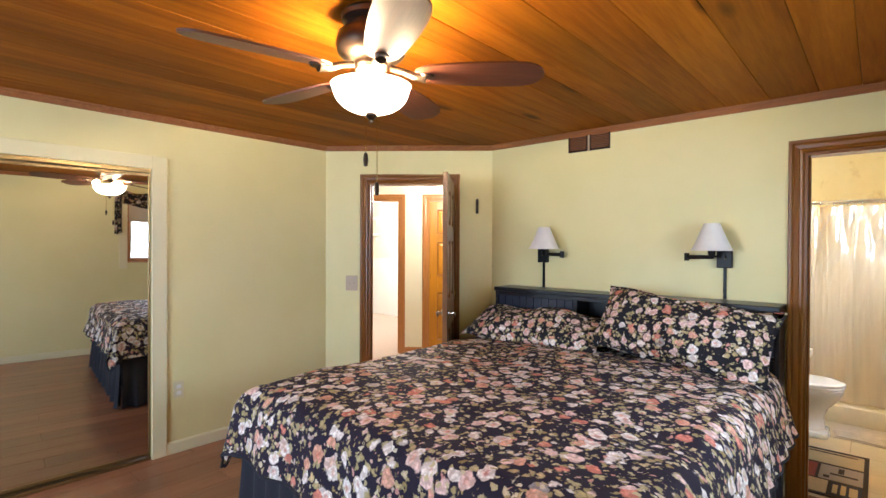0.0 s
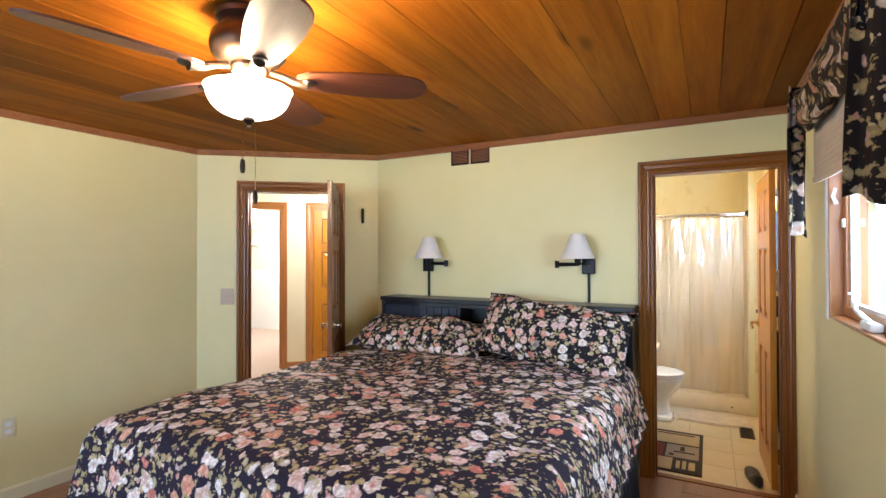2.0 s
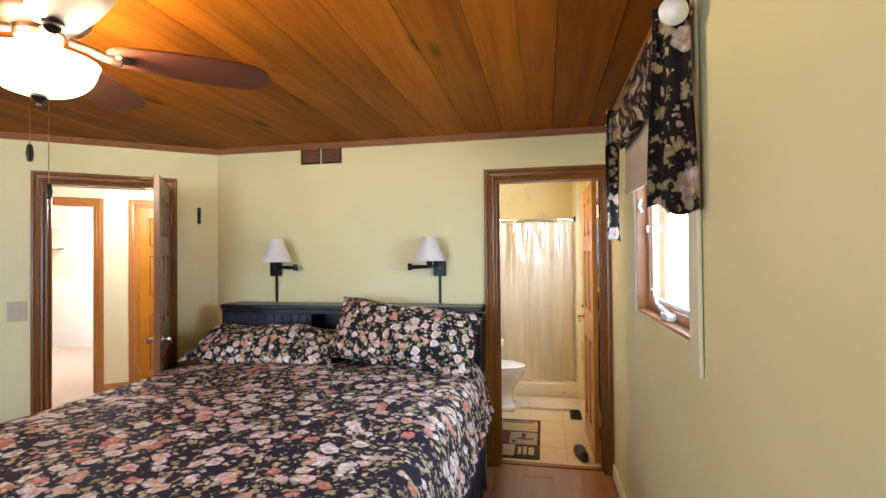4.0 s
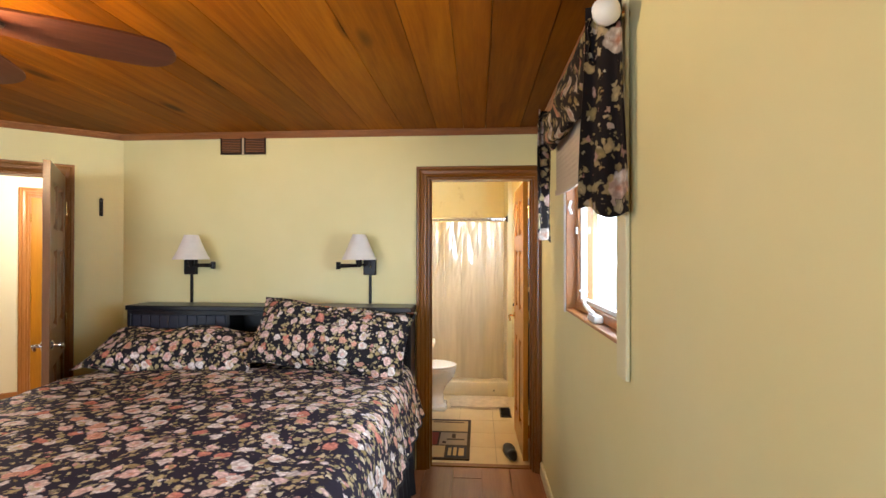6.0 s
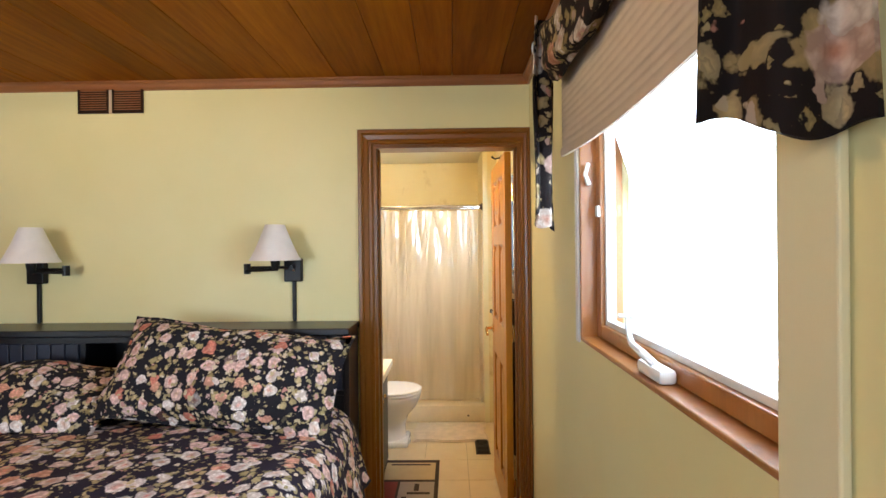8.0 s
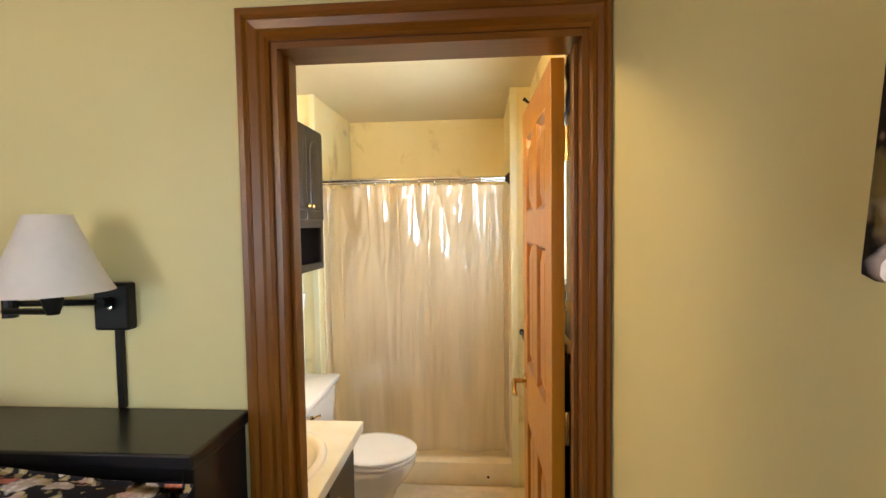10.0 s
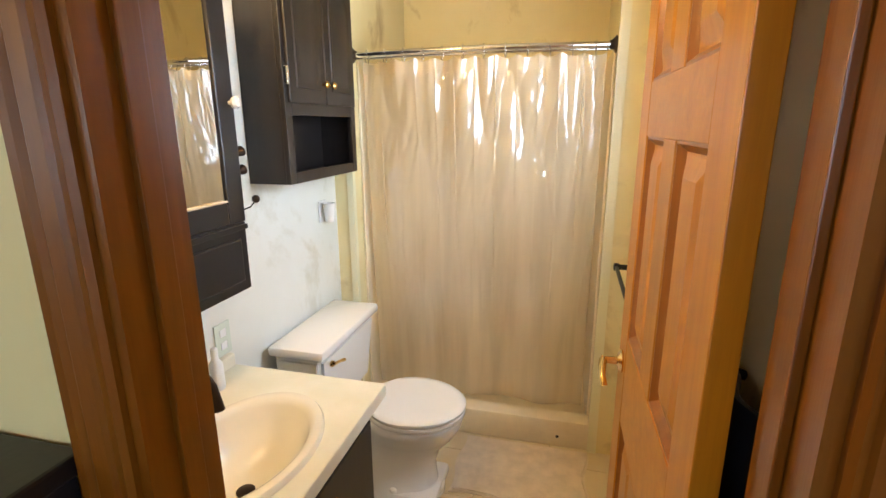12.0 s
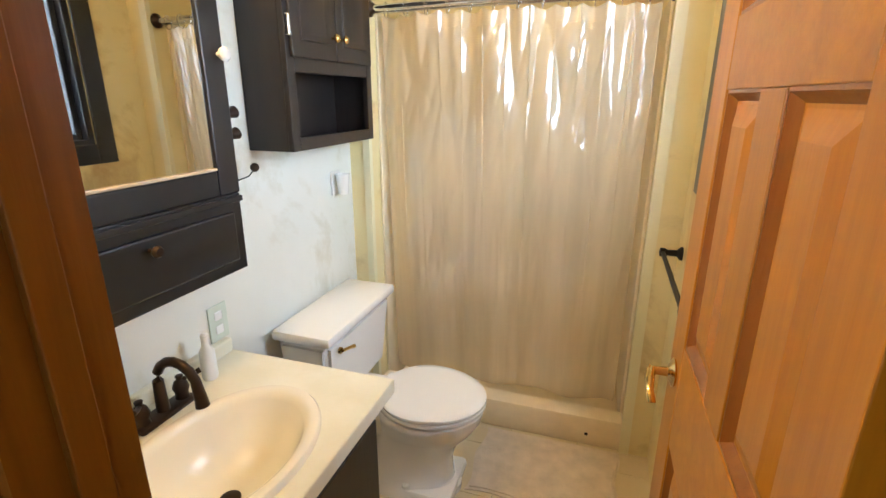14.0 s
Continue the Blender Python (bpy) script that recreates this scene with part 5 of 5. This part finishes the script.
def curtain(u, v):
    """Pulled taut between rings at the top, in loose wide folds below, with sharp creases fanning from the rings."""
    base = rod(0.03 + 0.94 * u)
    k = 1 - v
    top = math.exp(-k * 3.2)
    ring = abs(math.sin(u * math.pi * 12))
    fan = (u * 12) % 1.0 - 0.5
    x = base.x
    folds = 0.020 * math.sin(u * 19.0 + 1.2 + 0.9 * k) + 0.010 * noise.noise(Vector((u * 9, v * 0.9, 4.0)))
    hooks = 0.018 * (ring - 0.6) * math.exp(-k * 9)
    creases = 0.036 * ridged(u * 10 + 1.1 * fan * k, v * 2.0 + u * 2, 1.0) * top + 0.014 * ridged(u * 19 - v * 5, v * 5.0, 6.0) * top
    loose = 0.006 * noise.noise(Vector((u * 13, v * 0.7, 3.0)))
    scal = 0.014 * ring * max(0.0, v - 0.95) * 20
    y = base.y + 0.012 + k * (7.165 - base.y) + folds * (0.35 + 0.65 * k) + hooks + creases + loose
    y = max(y, YT + 0.108) if k > 0.90 else y
    return Vector((x, y, 0.150 + (1.842 - 0.150) * v - scal))


t = thing("shower_curtain", "clear crinkled vinyl shower curtain hanging on rings", "shower curtain")
part("curtain", sheet(260, 120, curtain), M_VINYL, t, "", True)
part("hem", sheet(200, 2, lambda u, v: curtain(u, 0.965 + 0.035 * v) + Vector((0, -0.004, 0.002)), 0.002), M_VINYL, t, "", True)
for k in range(12):
    p = rod(0.03 + 0.94 * (k + 0.5) / 12)
    pts = [(p.x, p.y + 0.022 * math.cos(a), p.z - 0.012 + 0.030 * math.sin(a)) for a in [2 * math.pi * i / 14 for i in range(14)]]
    part("ring", tube(pts + [pts[0]], 0.002, 6), M_CHROME, t, "chrome ring")

# towel bar on the east wall
t = thing("towel_bar", "black iron towel bar on the bathroom wall", "towel bar", pose(XE - 0.003, 6.93, 0.975))
part("post", lathe([(0.026, 0), (0.024, 0.008), (0.012, 0.018), (0.011, 0.05), (0.016, 0.058), (0.016, 0.075), (0, 0.078)], 18, None, pose(-0.001, 0, 0, 0, -90)), M_BLACKM, t, "", True)
part("post", lathe([(0.026, 0), (0.024, 0.008), (0.012, 0.018), (0.011, 0.05), (0.016, 0.058), (0.016, 0.075), (0, 0.078)], 18, None, pose(-0.001, -0.55, 0, 0, -90)), M_BLACKM, t, "", True)
part("bar", tube([(-0.066, 0.01, 0), (-0.066, -0.56, 0)], 0.008, 10), M_BLACKM, t)

t = thing("door_hook", "small black hook on the bathroom wall", "hook", pose(XE - 0.003, 6.62, 2.20))
part("plate", box(-0.006, -0.001, -0.012, 0.012, -0.03, 0.03, 0.002), M_BLACKM, t)
part("prong", tube([(-0.006, 0, 0.01), (-0.05, 0, 0.0), (-0.075, 0, 0.02)], [0.006, 0.006, 0.010], 8), M_BLACKM, t, "", True)

t = thing("bath_towel", "dark bath towel hanging behind the bathroom door", "towel")
part("cloth", sheet(24, 16, lambda u, v: Vector((0.838 + 0.010 * math.sin(u * 16 + v), 5.43 + 0.36 * u, 0.30 + 0.90 * v)), 0.008), M_BLACKP, t, "", True)
part("peg", tube([(XE - 0.004, 5.61, 1.185), (0.830, 5.61, 1.195)], 0.008, 8), M_BLACKM, t)

# floor things
t = thing("bath_mat", "dark printed bath mat with pictured panels", "mat", pose(-0.02, 5.415, 0.0))
part("base", box(0, 0.39, 0, 0.845, 0.003, 0.012, 0.003), M_MATD, t)
tiles = [(0.025, 0.20, 0.03, 0.24, M_MATT), (0.215, 0.365, 0.03, 0.24, M_MATN), (0.025, 0.13, 0.26, 0.52, M_MATR), (0.145, 0.365, 0.26, 0.52, M_MATG), (0.025, 0.365, 0.55, 0.80, M_MATT)]
for x0, x1, y0, y1, mm in tiles:
    part("printed_panel", box(x0, x1, y0, y1, 0.0105, 0.0132, 0.001), mm, t)
for x0, x1, y0, y1 in ((0.225, 0.25, 0.06, 0.20), (0.265, 0.29, 0.06, 0.21), (0.305, 0.345, 0.06, 0.20), (0.06, 0.33, 0.755, 0.775), (0.17, 0.20, 0.29, 0.33), (0.20, 0.34, 0.36, 0.385), (0.24, 0.27, 0.40, 0.49)):
    part("printed_bar", box(x0, x1, y0, y1, 0.0125, 0.0142), M_MATT if x0 > 0.22 and y1 < 0.25 else M_MATD, t)



def rumple(u, v):
    rim = min(1, 8 * min(u, 1 - u, v, 1 - v) + 0.2)
    folds = 0.006 * (1 + noise.noise(Vector((u * 7, v * 5, 0)))) + 0.005 * max(0.0, noise.noise(Vector((u * 3 + v * 6, v * 3 - u * 5, 2))))
    return Vector((0.150 + 0.590 * u + 0.010 * math.sin(v * 9), 6.600 + 0.410 * v + 0.012 * math.sin(u * 9) * (1 - v), 0.006 + folds * rim))


t = thing("floor_towel", "rumpled beige towel mat before the shower", "towel")
part("cloth", sheet(70, 44, rumple, 0.006), M_TOWEL, t, "", True)
loop = [(k / 40, 0.03) for k in range(1, 40)] + [(0.98, 0.03 + k / 26) for k in range(1, 25)]
part("hem", tube([rumple(u, v) + Vector((0, 0, 0.005)) for u, v in loop], 0.004, 6), M_TOWEL, t, "stitched towel hem", True)

t = thing("floor_register", "dark brown floor register by the bathroom wall", "vent", pose(0.635, 6.37, 0.0))
part("frame", box(0, 0.105, 0, 0.28, 0.002, 0.008, 0.002), M_BRONZE, t)
for k in range(11):
    part("slat", box(0.012, 0.093, 0.016 + k * 0.023, 0.028 + k * 0.023, 0.008, 0.012), M_BLACKM, t)


def slipper():
    bm = bmesh.new()
    n, m_ = 20, 16
    vs = []
    for i in range(n + 1):
        s = i / n
        y = 0.27 * s
        w = 0.047 * (math.sin(math.pi * min(1, 0.08 + s * 0.9)) ** 0.45) * (0.82 + 0.25 * s)
        hgt = 0.035 + 0.045 * math.exp(-((s - 0.08) / 0.2) ** 2) + 0.022 * math.exp(-((s - 0.7) / 0.22) ** 2)
        if s > 0.9:
            hgt *= 0.75
        vs.append([bm.verts.new((w * math.cos(2 * math.pi * k / m_), y, max(0.002, hgt / 2 + hgt / 2 * math.sin(2 * math.pi * k / m_)))) for k in range(m_)])
    for A, B in zip(vs, vs[1:]):
        for k in range(m_):
            bm.faces.new((A[k], A[(k + 1) % m_], B[(k + 1) % m_], B[k]))
    bm.faces.new(vs[0])
    bm.faces.new(vs[-1])
    return bm


t = thing("shoe", "black low shoe on the bathroom floor", "shoe", pose(0.690, 5.425, 0.002, 0, 0, 8))
part("upper", slipper(), M_SHOE, t, "", True)
bm = slipper()
for v in bm.verts:
    v.co.x *= 1.06
    v.co.z = min(v.co.z, 0.010) * 1.0
part("sole", bm, M_MATG, t, "grey sole")

# ---- floor pieces, last ----
pl = box(0, 0.1925, 0, 1.197, -0.0095, 0.0, 0.0015)
me = bpy.data.meshes.new("plank")
pl.to_mesh(me)
pl.free()
me.materials.append(M_FLOOR)
halves = {}


def plank_mesh(w, ln):
    key = (round(w, 3), round(ln, 3))
    if key == (0.193, 1.197) or key == (0.192, 1.197):
        return me
    if key not in halves:
        b = box(0, w, 0, ln, -0.0095, 0.0, 0.0015)
        d = bpy.data.meshes.new("plank")
        b.to_mesh(d)
        b.free()
        d.materials.append(M_FLOOR)
        halves[key] = d
    return halves[key]


row, x = 0, XL - 0.10
while x < XE + 0.02:
    y = YS - 0.1 - (row % 3) * 0.4
    while y < YB - 0.06:
        y0, y1 = max(y, YS - 0.1), min(y + 1.197, YB - 0.06)
        if y1 - y0 > 0.03:
            o = new("plank", plank_mesh(0.1925, y1 - y0))
            o.parent, o.location = FLOOR, (x, y0, 0)
        y += 1.2
    x += 0.194
    row += 1

tile = box(0, 0.302, 0, 0.302, -0.0035, 0.0015, 0.0015)
tm = bpy.data.meshes.new("tile")
tile.to_mesh(tm)
tile.free()
tm.materials.append(M_TILE)
for i in range(5):
    for j in range(6):
        o = new("tile", tm)
        o.parent, o.location = BFLOOR, (-0.63 + 0.3045 * i - 0.02, YB - 0.015 + 0.3045 * j, 0)
